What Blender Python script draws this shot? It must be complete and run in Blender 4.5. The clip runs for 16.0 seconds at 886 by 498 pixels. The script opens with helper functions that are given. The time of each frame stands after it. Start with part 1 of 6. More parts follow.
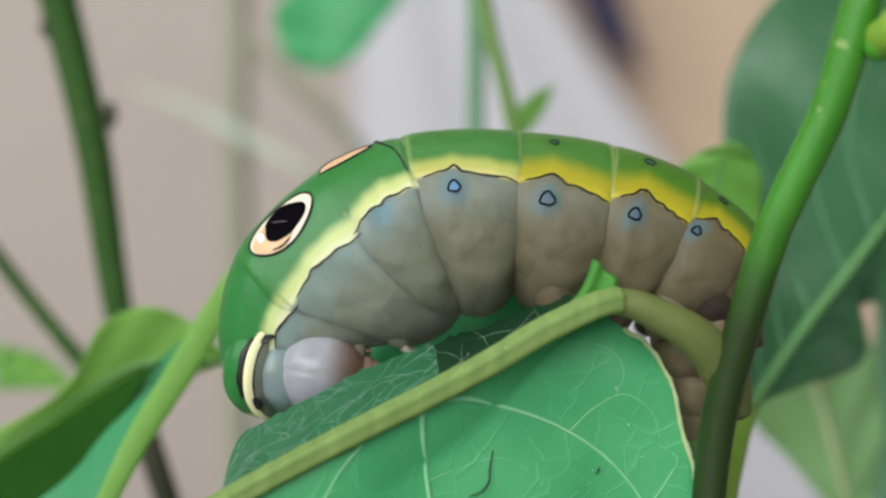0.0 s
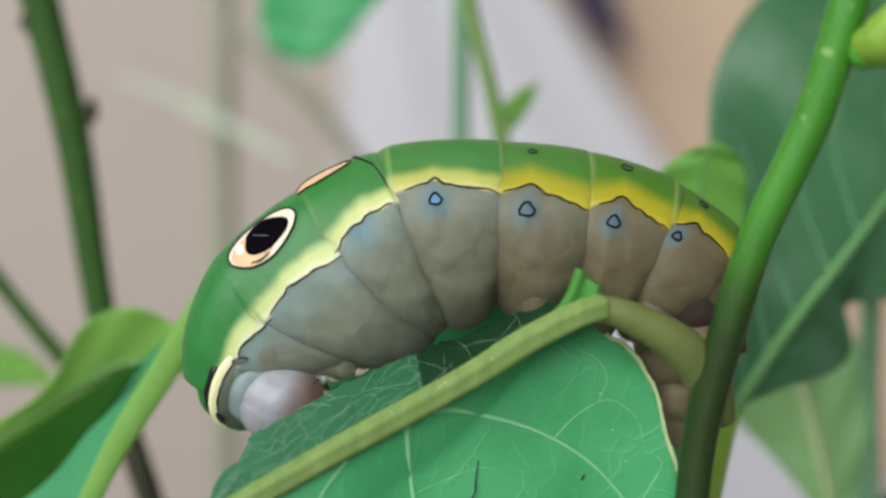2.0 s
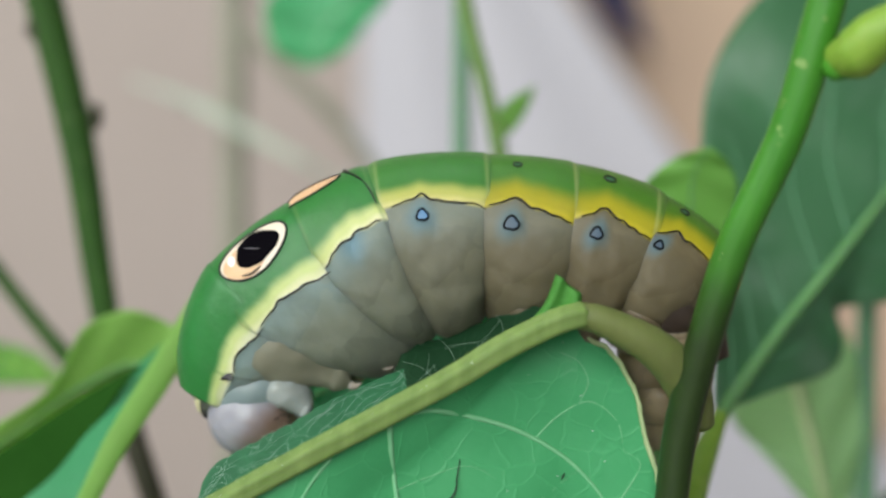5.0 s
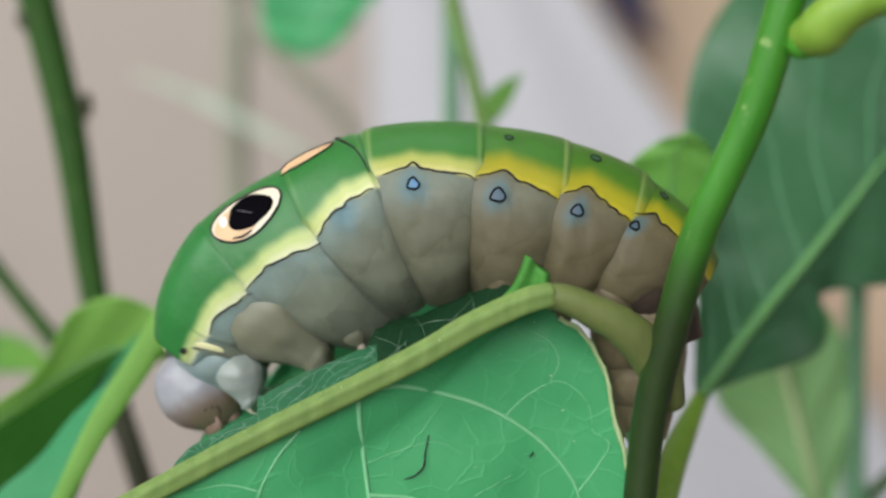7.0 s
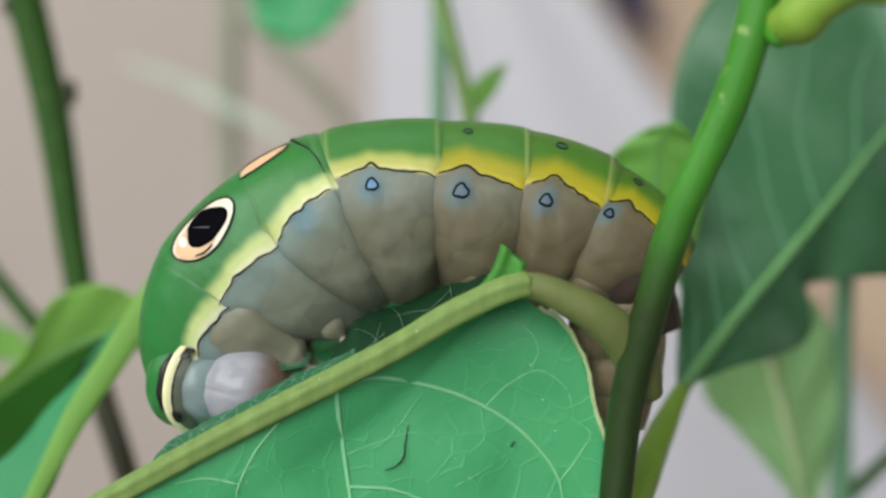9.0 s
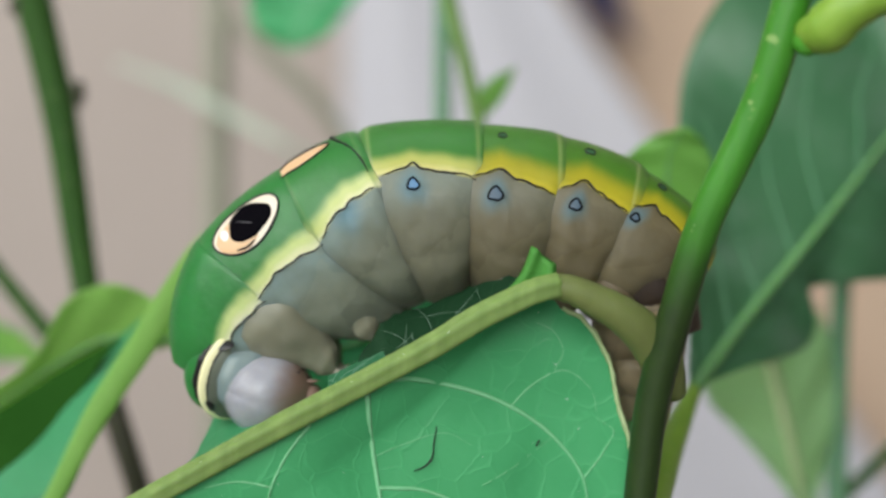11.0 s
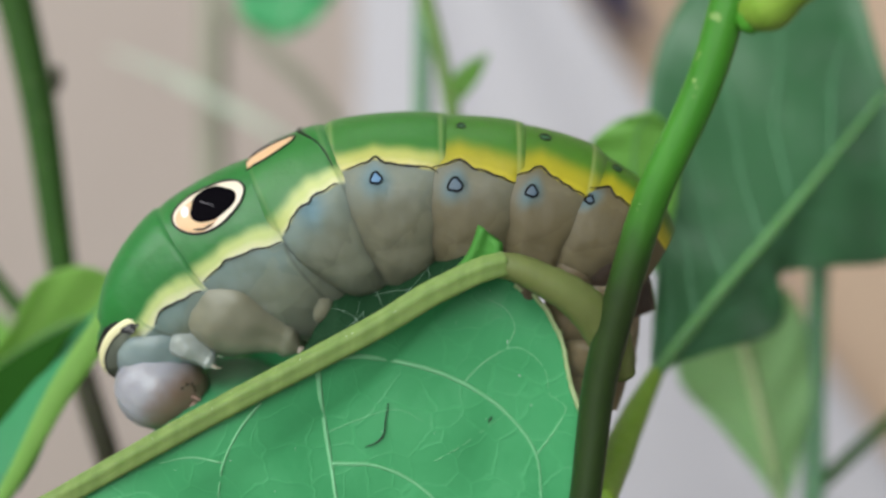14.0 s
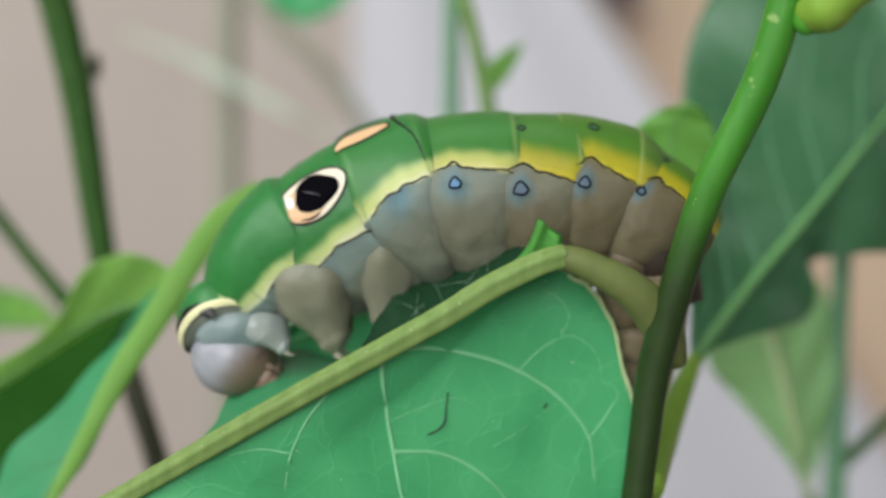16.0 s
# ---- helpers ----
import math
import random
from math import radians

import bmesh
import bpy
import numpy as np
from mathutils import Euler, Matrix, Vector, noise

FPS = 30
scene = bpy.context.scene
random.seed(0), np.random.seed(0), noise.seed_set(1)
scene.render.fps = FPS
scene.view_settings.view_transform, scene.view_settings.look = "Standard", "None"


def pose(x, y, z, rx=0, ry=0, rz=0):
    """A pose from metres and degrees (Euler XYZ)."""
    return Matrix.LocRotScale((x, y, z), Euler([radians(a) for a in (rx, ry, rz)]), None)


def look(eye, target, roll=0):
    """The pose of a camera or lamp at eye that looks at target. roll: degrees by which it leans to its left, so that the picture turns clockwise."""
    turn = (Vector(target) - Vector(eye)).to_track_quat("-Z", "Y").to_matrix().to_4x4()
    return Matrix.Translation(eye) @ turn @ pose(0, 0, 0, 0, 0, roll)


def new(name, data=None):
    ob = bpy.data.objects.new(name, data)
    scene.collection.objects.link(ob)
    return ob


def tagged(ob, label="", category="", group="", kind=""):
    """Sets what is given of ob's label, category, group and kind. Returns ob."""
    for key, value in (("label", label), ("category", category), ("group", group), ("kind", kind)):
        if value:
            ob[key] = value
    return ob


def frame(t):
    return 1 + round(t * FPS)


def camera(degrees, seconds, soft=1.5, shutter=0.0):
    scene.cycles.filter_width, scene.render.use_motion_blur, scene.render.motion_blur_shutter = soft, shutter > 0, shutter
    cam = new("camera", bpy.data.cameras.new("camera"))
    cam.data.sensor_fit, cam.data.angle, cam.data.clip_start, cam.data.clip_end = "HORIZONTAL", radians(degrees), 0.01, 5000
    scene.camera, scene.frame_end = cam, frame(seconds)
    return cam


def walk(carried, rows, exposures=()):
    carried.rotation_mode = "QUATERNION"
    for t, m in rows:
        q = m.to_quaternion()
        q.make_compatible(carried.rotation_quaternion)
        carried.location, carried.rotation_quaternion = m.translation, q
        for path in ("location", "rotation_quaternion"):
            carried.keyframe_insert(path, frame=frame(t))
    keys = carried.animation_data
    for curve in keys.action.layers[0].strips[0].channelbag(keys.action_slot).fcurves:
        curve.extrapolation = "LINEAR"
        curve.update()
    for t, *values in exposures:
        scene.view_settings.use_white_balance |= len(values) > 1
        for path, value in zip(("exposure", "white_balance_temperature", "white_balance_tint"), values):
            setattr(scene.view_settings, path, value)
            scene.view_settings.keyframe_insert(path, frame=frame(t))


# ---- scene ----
# ---- the camera and its way ----
cam = camera(40.0, 16.0, soft=2.7, shutter=0.4)
cam.data.dof.use_dof = True
cam.data.dof.focus_distance = 0.099
cam.data.dof.aperture_fstop = 11.5
cam.data.dof.aperture_blades = 0
walk(cam, [
    (0, pose(-0.00456, -0.09456, 0.29888, 91.391, 0.242, -0.392)),
    (0.5, pose(-0.00654, -0.09483, 0.30102, 89.863, 1.060, -0.955)),
    (1, pose(-0.00438, -0.09353, 0.29969, 90.923, 0.235, -0.405)),
    (1.5, pose(-0.00315, -0.09292, 0.29967, 90.663, 0.205, -0.501)),
    (2, pose(-0.00403, -0.09382, 0.30095, 90.478, 0.197, -0.935)),
    (2.5, pose(-0.00025, -0.09422, 0.30172, 90.530, -0.063, 0.200)),
    (3, pose(0.00148, -0.09395, 0.30098, 90.502, -0.097, 0.833)),
    (5.5, pose(-0.00107, -0.09603, 0.30247, 90.226, 0.201, 0.138)),
    (6, pose(0.00273, -0.09580, 0.30291, 90.342, 0.067, 1.537)),
    (6.5, pose(0.00348, -0.09611, 0.30186, 89.921, 0.243, 1.181)),
    (7, pose(0.00308, -0.09640, 0.30054, 90.153, 0.341, 1.100)),
    (7.5, pose(0.00356, -0.09679, 0.30160, 89.735, 0.168, 1.229)),
    (8, pose(0.00534, -0.09587, 0.30111, 89.189, 0.256, 1.092)),
    (8.5, pose(0.00525, -0.09552, 0.30054, 89.546, 0.146, 1.247)),
    (11, pose(-0.00026, -0.09735, 0.30019, 89.897, -0.215, -0.532)),
    (11.5, pose(-0.00340, -0.09620, 0.30037, 89.193, -0.119, -1.244)),
    (12, pose(-0.00285, -0.09697, 0.29918, 89.985, -0.011, -1.267)),
    (12.5, pose(-0.00008, -0.09601, 0.29764, 90.214, -0.322, -0.262)),
    (13, pose(-0.00078, -0.09765, 0.29882, 90.017, -0.372, -0.681)),
    (13.5, pose(0.00309, -0.09802, 0.29795, 90.042, -0.083, 0.695)),
    (14, pose(0.00575, -0.09760, 0.29866, 89.798, -0.424, 0.510)),
    (14.5, pose(0.00151, -0.09720, 0.29846, 89.808, -0.222, -0.460)),
    (15, pose(-0.00278, -0.09717, 0.29635, 89.730, -0.623, -1.346)),
    (15.5, pose(-0.00066, -0.09890, 0.29814, 89.346, -0.387, -0.583)),
    (16, pose(-0.00047, -0.10062, 0.30031, 88.508, -0.424, -0.194)),
], exposures=[(0, 0.0), (16, 0.0)])

# ---- world and light ----
world = bpy.data.worlds.new("daylight")
scene.world = world
world.use_nodes = True
_wn = world.node_tree.nodes
_sky = _wn.new("ShaderNodeTexSky")
_sky.sky_type, _sky.sun_disc = "NISHITA", False
_sky.sun_elevation, _sky.sun_rotation = radians(50), radians(-70)
world.node_tree.links.new(_sky.outputs[0], _wn["Background"].inputs[0])
_wn["Background"].inputs[1].default_value = 0.12


def rect_light(name, eye, target, sx, sy, watts, colour):
    data = bpy.data.lights.new(name, "AREA")
    data.shape, data.size, data.size_y, data.energy, data.color = "RECTANGLE", sx, sy, watts, colour
    ob = new(name, data)
    ob.matrix_world = look(eye, target)
    return ob


# sources out of view; the front light is added fill for leaf and flanks
rect_light("side_window_daylight", (-1.12, -0.75, 1.15), (0.0, 0.0, 0.28), 1.0, 1.0, 17.0, (0.98, 1.0, 0.94))
rect_light("front_fill_light", (-0.35, -1.36, 0.80), (0.0, 0.0, 0.28), 0.9, 0.95, 18.5, (0.97, 1.0, 0.95))
rect_light("skylight_daylight", (-0.1, -0.25, 1.93), (-0.1, -0.2, 0.3), 0.9, 0.9, 4.2, (0.97, 1.0, 0.95))


# ---- materials ----
def mat(name, colour=(0.5, 0.5, 0.5), rough=0.5, spec=0.5):
    m = bpy.data.materials.new(name)
    m.use_nodes = True
    b = m.node_tree.nodes["Principled BSDF"]
    b.inputs["Base Color"].default_value = (*colour, 1)
    b.inputs["Roughness"].default_value = rough
    b.inputs["Specular IOR Level"].default_value = spec
    return m, m.node_tree, b


def nd(tree, kind, **values):
    n = tree.nodes.new("ShaderNode" + kind)
    for key, value in values.items():
        n.inputs[key].default_value = value
    return n


def ramp(tree, stops, smooth=True):
    n = tree.nodes.new("ShaderNodeValToRGB")
    n.color_ramp.interpolation = "EASE" if smooth else "LINEAR"
    while len(n.color_ramp.elements) < len(stops):
        n.color_ramp.elements.new(0.5)
    for e, (p, c) in zip(n.color_ramp.elements, stops):
        e.position, e.color = p, (*c, 1)
    return n


def math_node(tree, op, a, b=None):
    n = tree.nodes.new("ShaderNodeMath")
    n.operation = op
    for k, v in enumerate((a, b)):
        if v is None:
            continue
        if isinstance(v, (int, float)):
            n.inputs[k].default_value = v
        else:
            tree.links.new(v, n.inputs[k])
    return n.outputs[0]


def mix(tree, fac, a, b, kind="MIX"):
    n = tree.nodes.new("ShaderNodeMix")
    n.data_type, n.blend_type = "RGBA", kind
    for k, v in ((0, fac), (6, a), (7, b)):
        if isinstance(v, (int, float)):
            n.inputs[k].default_value = v
        elif isinstance(v, tuple):
            n.inputs[k].default_value = (*v, 1)
        else:
            tree.links.new(v, n.inputs[k])
    return n.outputs[2]


def noise_of(tree, scale, detail=4.0, rough=0.55, coord="Object"):
    tc = tree.nodes.new("ShaderNodeTexCoord")
    n = nd(tree, "TexNoise", Scale=scale, Detail=detail, Roughness=rough)
    tree.links.new(tc.outputs[coord], n.inputs["Vector"])
    return n.outputs[0]


def bump(tree, bsdf, height, strength, distance):
    n = nd(tree, "Bump", Strength=strength, Distance=distance)
    tree.links.new(height, n.inputs["Height"])
    tree.links.new(n.outputs[0], bsdf.inputs["Normal"])


def leaf_material(name, dark, light, through_colour, rough=0.38, share=0.4, cells=900.0, spec=0.35, net_share=0.2, bloom=0.0):
    """Leaf green with a fine net of cells, soft blotches and light that comes through."""
    m, t, b = mat(name, dark, rough, spec)
    blotch = noise_of(t, 90.0, 3)
    c = mix(t, blotch, dark, light)
    tc = t.nodes.new("ShaderNodeTexCoord")
    v = nd(t, "TexVoronoi", Scale=cells)
    v.feature = "DISTANCE_TO_EDGE"
    t.links.new(tc.outputs["Object"], v.inputs["Vector"])
    net = ramp(t, [(0.0, (1, 1, 1)), (0.09, (0, 0, 0))])
    t.links.new(v.outputs[0], net.inputs[0])
    c = mix(t, math_node(t, "MULTIPLY", net.outputs[0], 0.14), c, light)
    bent = t.nodes.new("ShaderNodeVectorMath")
    bent.operation = "MULTIPLY_ADD"
    wn = nd(t, "TexNoise", Scale=220.0, Detail=3.0)
    t.links.new(tc.outputs["Object"], wn.inputs["Vector"])
    t.links.new(wn.outputs["Color"], bent.inputs[0])
    bent.inputs[1].default_value = (0.003, 0.003, 0.003)
    t.links.new(tc.outputs["Object"], bent.inputs[2])
    v2 = nd(t, "TexVoronoi", Scale=300.0)
    v2.feature = "DISTANCE_TO_EDGE"
    t.links.new(bent.outputs[0], v2.inputs["Vector"])
    net2 = ramp(t, [(0.0, (1, 1, 1)), (0.045, (0, 0, 0))])
    t.links.new(v2.outputs[0], net2.inputs[0])
    c = mix(t, math_node(t, "MULTIPLY", net2.outputs[0], net_share), c, tuple(min(1, q * 1.3) for q in light))
    if bloom:
        wax = ramp(t, [(0.45, (0, 0, 0)), (0.8, (1, 1, 1))])
        t.links.new(noise_of(t, 70.0, 5, 0.65), wax.inputs[0])
        c = mix(t, math_node(t, "MULTIPLY", wax.outputs[0], bloom), c, (0.30, 0.42, 0.34))
    speck = ramp(t, [(0.66, (0, 0, 0)), (0.75, (1, 1, 1))])
    t.links.new(noise_of(t, 1500.0, 2), speck.inputs[0])
    c = mix(t, math_node(t, "MULTIPLY", speck.outputs[0], 0.25), c, light)
    t.links.new(c, b.inputs["Base Color"])
    r = math_node(t, "ADD", math_node(t, "MULTIPLY", noise_of(t, 260.0, 3), 0.3), rough - 0.12)
    t.links.new(r, b.inputs["Roughness"])
    relief = math_node(t, "ADD", math_node(t, "MULTIPLY", net2.outputs[0], 0.16), math_node(t, "MULTIPLY", noise_of(t, 800.0, 4), 0.5))
    bump(t, b, math_node(t, "ADD", relief, blotch), 0.42, 0.0004)
    tr = nd(t, "BsdfTranslucent")
    t.links.new(mix(t, blotch, through_colour, tuple(min(1, q * 1.25) for q in through_colour)), tr.inputs[0])
    ms = nd(t, "MixShader", Fac=share)
    t.links.new(b.outputs[0], ms.inputs[1])
    t.links.new(tr.outputs[0], ms.inputs[2])
    t.links.new(ms.outputs[0], t.nodes["Material Output"].inputs[0])
    return m


def stem_material(name, low, high, rough=0.4, scale=240.0, tip=(0.4, 0.5, 0.2), dotted=0.5):
    """A plant stem: lengthwise streaks, pale dots and uneven green."""
    m, t, b = mat(name, low, rough, 0.4)
    tc = t.nodes.new("ShaderNodeTexCoord")
    mp = nd(t, "Mapping", Scale=(6.0, 6.0, 0.6))
    t.links.new(tc.outputs["Object"], mp.inputs[0])
    n = nd(t, "TexNoise", Scale=scale * 0.5, Detail=5.0)
    t.links.new(mp.outputs[0], n.inputs["Vector"])
    c = mix(t, n.outputs[0], low, high)
    dots = ramp(t, [(0.68, (0, 0, 0)), (0.74, (1, 1, 1))])
    t.links.new(noise_of(t, scale * 3, 2), dots.inputs[0])
    c = mix(t, math_node(t, "MULTIPLY", dots.outputs[0], dotted), c, tip)
    t.links.new(c, b.inputs["Base Color"])
    b.inputs["Subsurface Weight"].default_value = 0.25
    b.inputs["Subsurface Radius"].default_value = (0.6, 1.0, 0.25)
    b.inputs["Subsurface Scale"].default_value = 0.0012
    bump(t, b, n.outputs[0], 0.25, 0.0003)
    return m


def plain_material(name, a, b_colour, rough=0.6, scale=40.0, relief=0.2, spec=0.4):
    m, t, b = mat(name, a, rough, spec)
    n = noise_of(t, scale, 5)
    t.links.new(mix(t, n, a, b_colour), b.inputs["Base Color"])
    bump(t, b, noise_of(t, scale * 6, 4), relief, 0.02 / scale)
    return m


def skin_material(name, green, band, band_edge, flank, spot=None, start=0.27, spot_size=0.2, seam=(0.55, 0.6, 0.3), low=None, top=None):
    """Larval skin over UV: x along the body, y from the back (0) past the side line (0.5) to the belly (1)."""
    m, t, b = mat(name, green, 0.4, 0.4)
    uv = t.nodes.new("ShaderNodeUVMap")
    sep = t.nodes.new("ShaderNodeSeparateXYZ")
    t.links.new(uv.outputs[0], sep.inputs[0])
    u, v = sep.outputs[0], sep.outputs[1]
    grain = noise_of(t, 700.0, 4)
    broad = noise_of(t, 160.0, 3)
    v2 = math_node(t, "ADD", v, math_node(t, "MULTIPLY", math_node(t, "SUBTRACT", broad, 0.5), 0.085))
    back = ramp(t, [(0.0, green), (start, tuple(g * 1.08 for g in green)), (0.462, band), (0.5, band_edge)])
    t.links.new(v2, back.inputs[0])
    # flank darkens to the belly: brownish underside plus painted shade
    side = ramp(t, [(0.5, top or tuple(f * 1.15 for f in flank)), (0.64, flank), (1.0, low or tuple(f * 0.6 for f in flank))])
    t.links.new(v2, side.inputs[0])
    blot = ramp(t, [(0.35, (0, 0, 0)), (0.7, (1, 1, 1))])
    t.links.new(noise_of(t, 300.0, 4, 0.6), blot.inputs[0])
    below = ramp(t, [(0.492, (0, 0, 0)), (0.508, (1, 1, 1))])
    t.links.new(v, below.inputs[0])
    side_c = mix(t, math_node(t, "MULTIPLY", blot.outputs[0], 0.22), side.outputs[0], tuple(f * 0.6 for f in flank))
    # clear patches where the skin is thin
    pane = nd(t, "TexVoronoi", Scale=290.0)
    pane_tc, pane_warp = t.nodes.new("ShaderNodeTexCoord"), t.nodes.new("ShaderNodeVectorMath")
    pane_noise = nd(t, "TexNoise", Scale=500.0, Detail=3.0)
    t.links.new(pane_tc.outputs["Object"], pane_noise.inputs["Vector"])
    pane_warp.operation = "MULTIPLY_ADD"
    t.links.new(pane_noise.outputs["Color"], pane_warp.inputs[0])
    pane_warp.inputs[1].default_value = (0.0022, 0.0022, 0.0022)
    t.links.new(pane_tc.outputs["Object"], pane_warp.inputs[2])
    t.links.new(pane_warp.outputs[0], pane.inputs["Vector"])
    pane_tone = t.nodes.new("ShaderNodeSeparateColor")
    t.links.new(pane.outputs["Color"], pane_tone.inputs[0])
    side_c = mix(t, math_node(t, "MULTIPLY", pane_tone.outputs[0], 0.40), side_c, tuple(min(1, f * 1.6 + 0.02) for f in flank))
    if spot:
        du = math_node(t, "MULTIPLY", math_node(t, "SUBTRACT", u, spot[0]), 1.0)
        dv = math_node(t, "MULTIPLY", math_node(t, "SUBTRACT", v, spot[1]), 3.4)
        d = math_node(t, "SQRT", math_node(t, "ADD", math_node(t, "MULTIPLY", du, du), math_node(t, "MULTIPLY", dv, dv)))
        halo = ramp(t, [(0.0, (1, 1, 1)), (spot_size, (0, 0, 0))])
        t.links.new(d, halo.inputs[0])
        side_c = mix(t, math_node(t, "MULTIPLY", halo.outputs[0], 0.65), side_c, (0.085, 0.235, 0.33))
    c = mix(t, below.outputs[0], back.outputs[0], side_c)
    # pale seams on the back; crease shade painted between rings on the flank
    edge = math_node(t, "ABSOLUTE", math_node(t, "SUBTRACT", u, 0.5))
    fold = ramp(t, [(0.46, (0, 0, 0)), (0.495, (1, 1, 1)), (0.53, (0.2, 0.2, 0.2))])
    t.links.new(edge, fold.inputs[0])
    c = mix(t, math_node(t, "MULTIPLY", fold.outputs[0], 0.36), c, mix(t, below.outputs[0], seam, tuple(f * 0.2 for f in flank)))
    c = mix(t, math_node(t, "MULTIPLY", grain, 0.22), c, tuple(0.6 * g for g in green), "SOFT_LIGHT")
    t.links.new(c, b.inputs["Base Color"])
    b.inputs["Subsurface Weight"].default_value = 0.7
    b.inputs["Subsurface Radius"].default_value = (1.0, 0.9, 0.65)
    b.inputs["Subsurface Scale"].default_value = 0.0022
    wr = noise_of(t, 420.0, 3)
    tc = t.nodes.new("ShaderNodeTexCoord")
    warp = nd(t, "TexNoise", Scale=260.0, Detail=3.0)
    t.links.new(tc.outputs["Object"], warp.inputs["Vector"])
    folds = nd(t, "TexVoronoi", Scale=330.0)
    folds.feature = "SMOOTH_F1"
    folds.inputs["Smoothness"].default_value = 0.6
    bent = t.nodes.new("ShaderNodeVectorMath")
    bent.operation = "MULTIPLY_ADD"
    t.links.new(warp.outputs["Color"], bent.inputs[0])
    bent.inputs[1].default_value = (0.004, 0.004, 0.004)
    t.links.new(tc.outputs["Object"], bent.inputs[2])
    t.links.new(bent.outputs[0], folds.inputs["Vector"])
    deep = math_node(t, "MULTIPLY", math_node(t, "MULTIPLY", folds.outputs[0], below.outputs[0]), 2.2)
    wr = math_node(t, "ADD", wr, deep)
    t.links.new(math_node(t, "ADD", math_node(t, "MULTIPLY", grain, 0.3), math_node(t, "ADD", 0.25, math_node(t, "MULTIPLY", below.outputs[0], 0.12))), b.inputs["Roughness"])
    bump(t, b, math_node(t, "ADD", math_node(t, "MULTIPLY", grain, 0.4), wr), 0.2, 0.0005)
    return m


M_LEAF = leaf_material("leaf_underside_green", (0.042, 0.325, 0.118), (0.088, 0.43, 0.176), (0.15, 0.55, 0.18), 0.42, 0.12, net_share=0.2)
M_LEAF_MID = leaf_material("middle_leaf_green", (0.045, 0.28, 0.11), (0.08, 0.37, 0.17), (0.1, 0.42, 0.14), 0.42, 0.3)
M_LEAF_TOP = leaf_material("leaf_upper_green", (0.015, 0.085, 0.036), (0.038, 0.165, 0.075), (0.02, 0.10, 0.03), 0.5, 0.03, spec=0.15)
# shaded copy of the upper green, for the strip under the body
M_LEAF_TOP_SHADED = leaf_material("leaf_top_shade_green", (0.004, 0.018, 0.007), (0.013, 0.050, 0.020), (0.01, 0.04, 0.01), 0.55, 0.02, spec=0.12)
M_LEAF_BACK = leaf_material("shaded_leaf_green", (0.05, 0.165, 0.07), (0.09, 0.225, 0.115), (0.12, 0.34, 0.12), 0.36, 0.35, bloom=0.5)
M_LEAF_YOUNG = leaf_material("young_leaf_green", (0.15, 0.40, 0.06), (0.24, 0.50, 0.12), (0.26, 0.56, 0.1), 0.4, 0.4)
M_LEAF_DULL = leaf_material("dull_blurred_leaf", (0.38, 0.62, 0.34), (0.48, 0.70, 0.43), (0.5, 0.74, 0.38), 0.5, 0.6)
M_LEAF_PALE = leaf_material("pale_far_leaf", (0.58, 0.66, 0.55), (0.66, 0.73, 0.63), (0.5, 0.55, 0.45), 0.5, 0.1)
M_LEAF_SHADE = leaf_material("leaf_shadow_green", (0.012, 0.055, 0.006), (0.022, 0.085, 0.012), (0.03, 0.14, 0.02), 0.8, 0.1, spec=0.04)
M_LEAF_LIME = leaf_material("lime_leaf_green", (0.24, 0.48, 0.10), (0.34, 0.56, 0.17), (0.38, 0.64, 0.16), 0.5, 0.5, spec=0.2)
M_TWIG_PALE = plain_material("pale_grey_twig", (0.28, 0.275, 0.21), (0.34, 0.33, 0.26), 0.6, 60.0)
M_RIB = stem_material("midrib_olive_green", (0.10, 0.175, 0.038), (0.25, 0.35, 0.105), 0.65, 300.0, dotted=0.08)
M_RIB_BACK = stem_material("midrib_soft_green", (0.10, 0.26, 0.09), (0.16, 0.34, 0.13), 0.5, 300.0)
M_VEIN = plain_material("vein_pale_green", (0.15, 0.49, 0.235), (0.27, 0.59, 0.33), 0.5, 400.0)
M_RIM = plain_material("pale_leaf_rim", (0.34, 0.46, 0.20), (0.48, 0.56, 0.32), 0.6, 600.0)
M_VEIN_BACK = plain_material("vein_soft_green", (0.065, 0.20, 0.09), (0.09, 0.245, 0.125), 0.5, 400.0)
M_STEM = stem_material("stem_fresh_green", (0.05, 0.25, 0.018), (0.10, 0.35, 0.035))
M_STEM_SHADED = stem_material("stem_green_to_shade", (0.032, 0.185, 0.014), (0.07, 0.27, 0.025))


def shade_stem(m, z0, z1, low, high):
    """Painted shade below: the young green darkens to olive between the heights z0 and z1."""
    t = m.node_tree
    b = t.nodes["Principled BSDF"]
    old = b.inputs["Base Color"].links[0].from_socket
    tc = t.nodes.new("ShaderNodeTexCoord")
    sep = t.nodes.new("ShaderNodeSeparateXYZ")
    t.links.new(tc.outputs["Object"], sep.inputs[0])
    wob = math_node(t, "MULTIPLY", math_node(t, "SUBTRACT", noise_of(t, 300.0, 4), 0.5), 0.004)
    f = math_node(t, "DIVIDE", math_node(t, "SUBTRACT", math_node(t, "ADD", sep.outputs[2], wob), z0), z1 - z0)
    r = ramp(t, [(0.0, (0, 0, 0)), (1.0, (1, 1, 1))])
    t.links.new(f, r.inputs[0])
    in_shade = mix(t, noise_of(t, 500.0, 4), low, high)
    t.links.new(mix(t, r.outputs[0], in_shade, old), b.inputs["Base Color"])


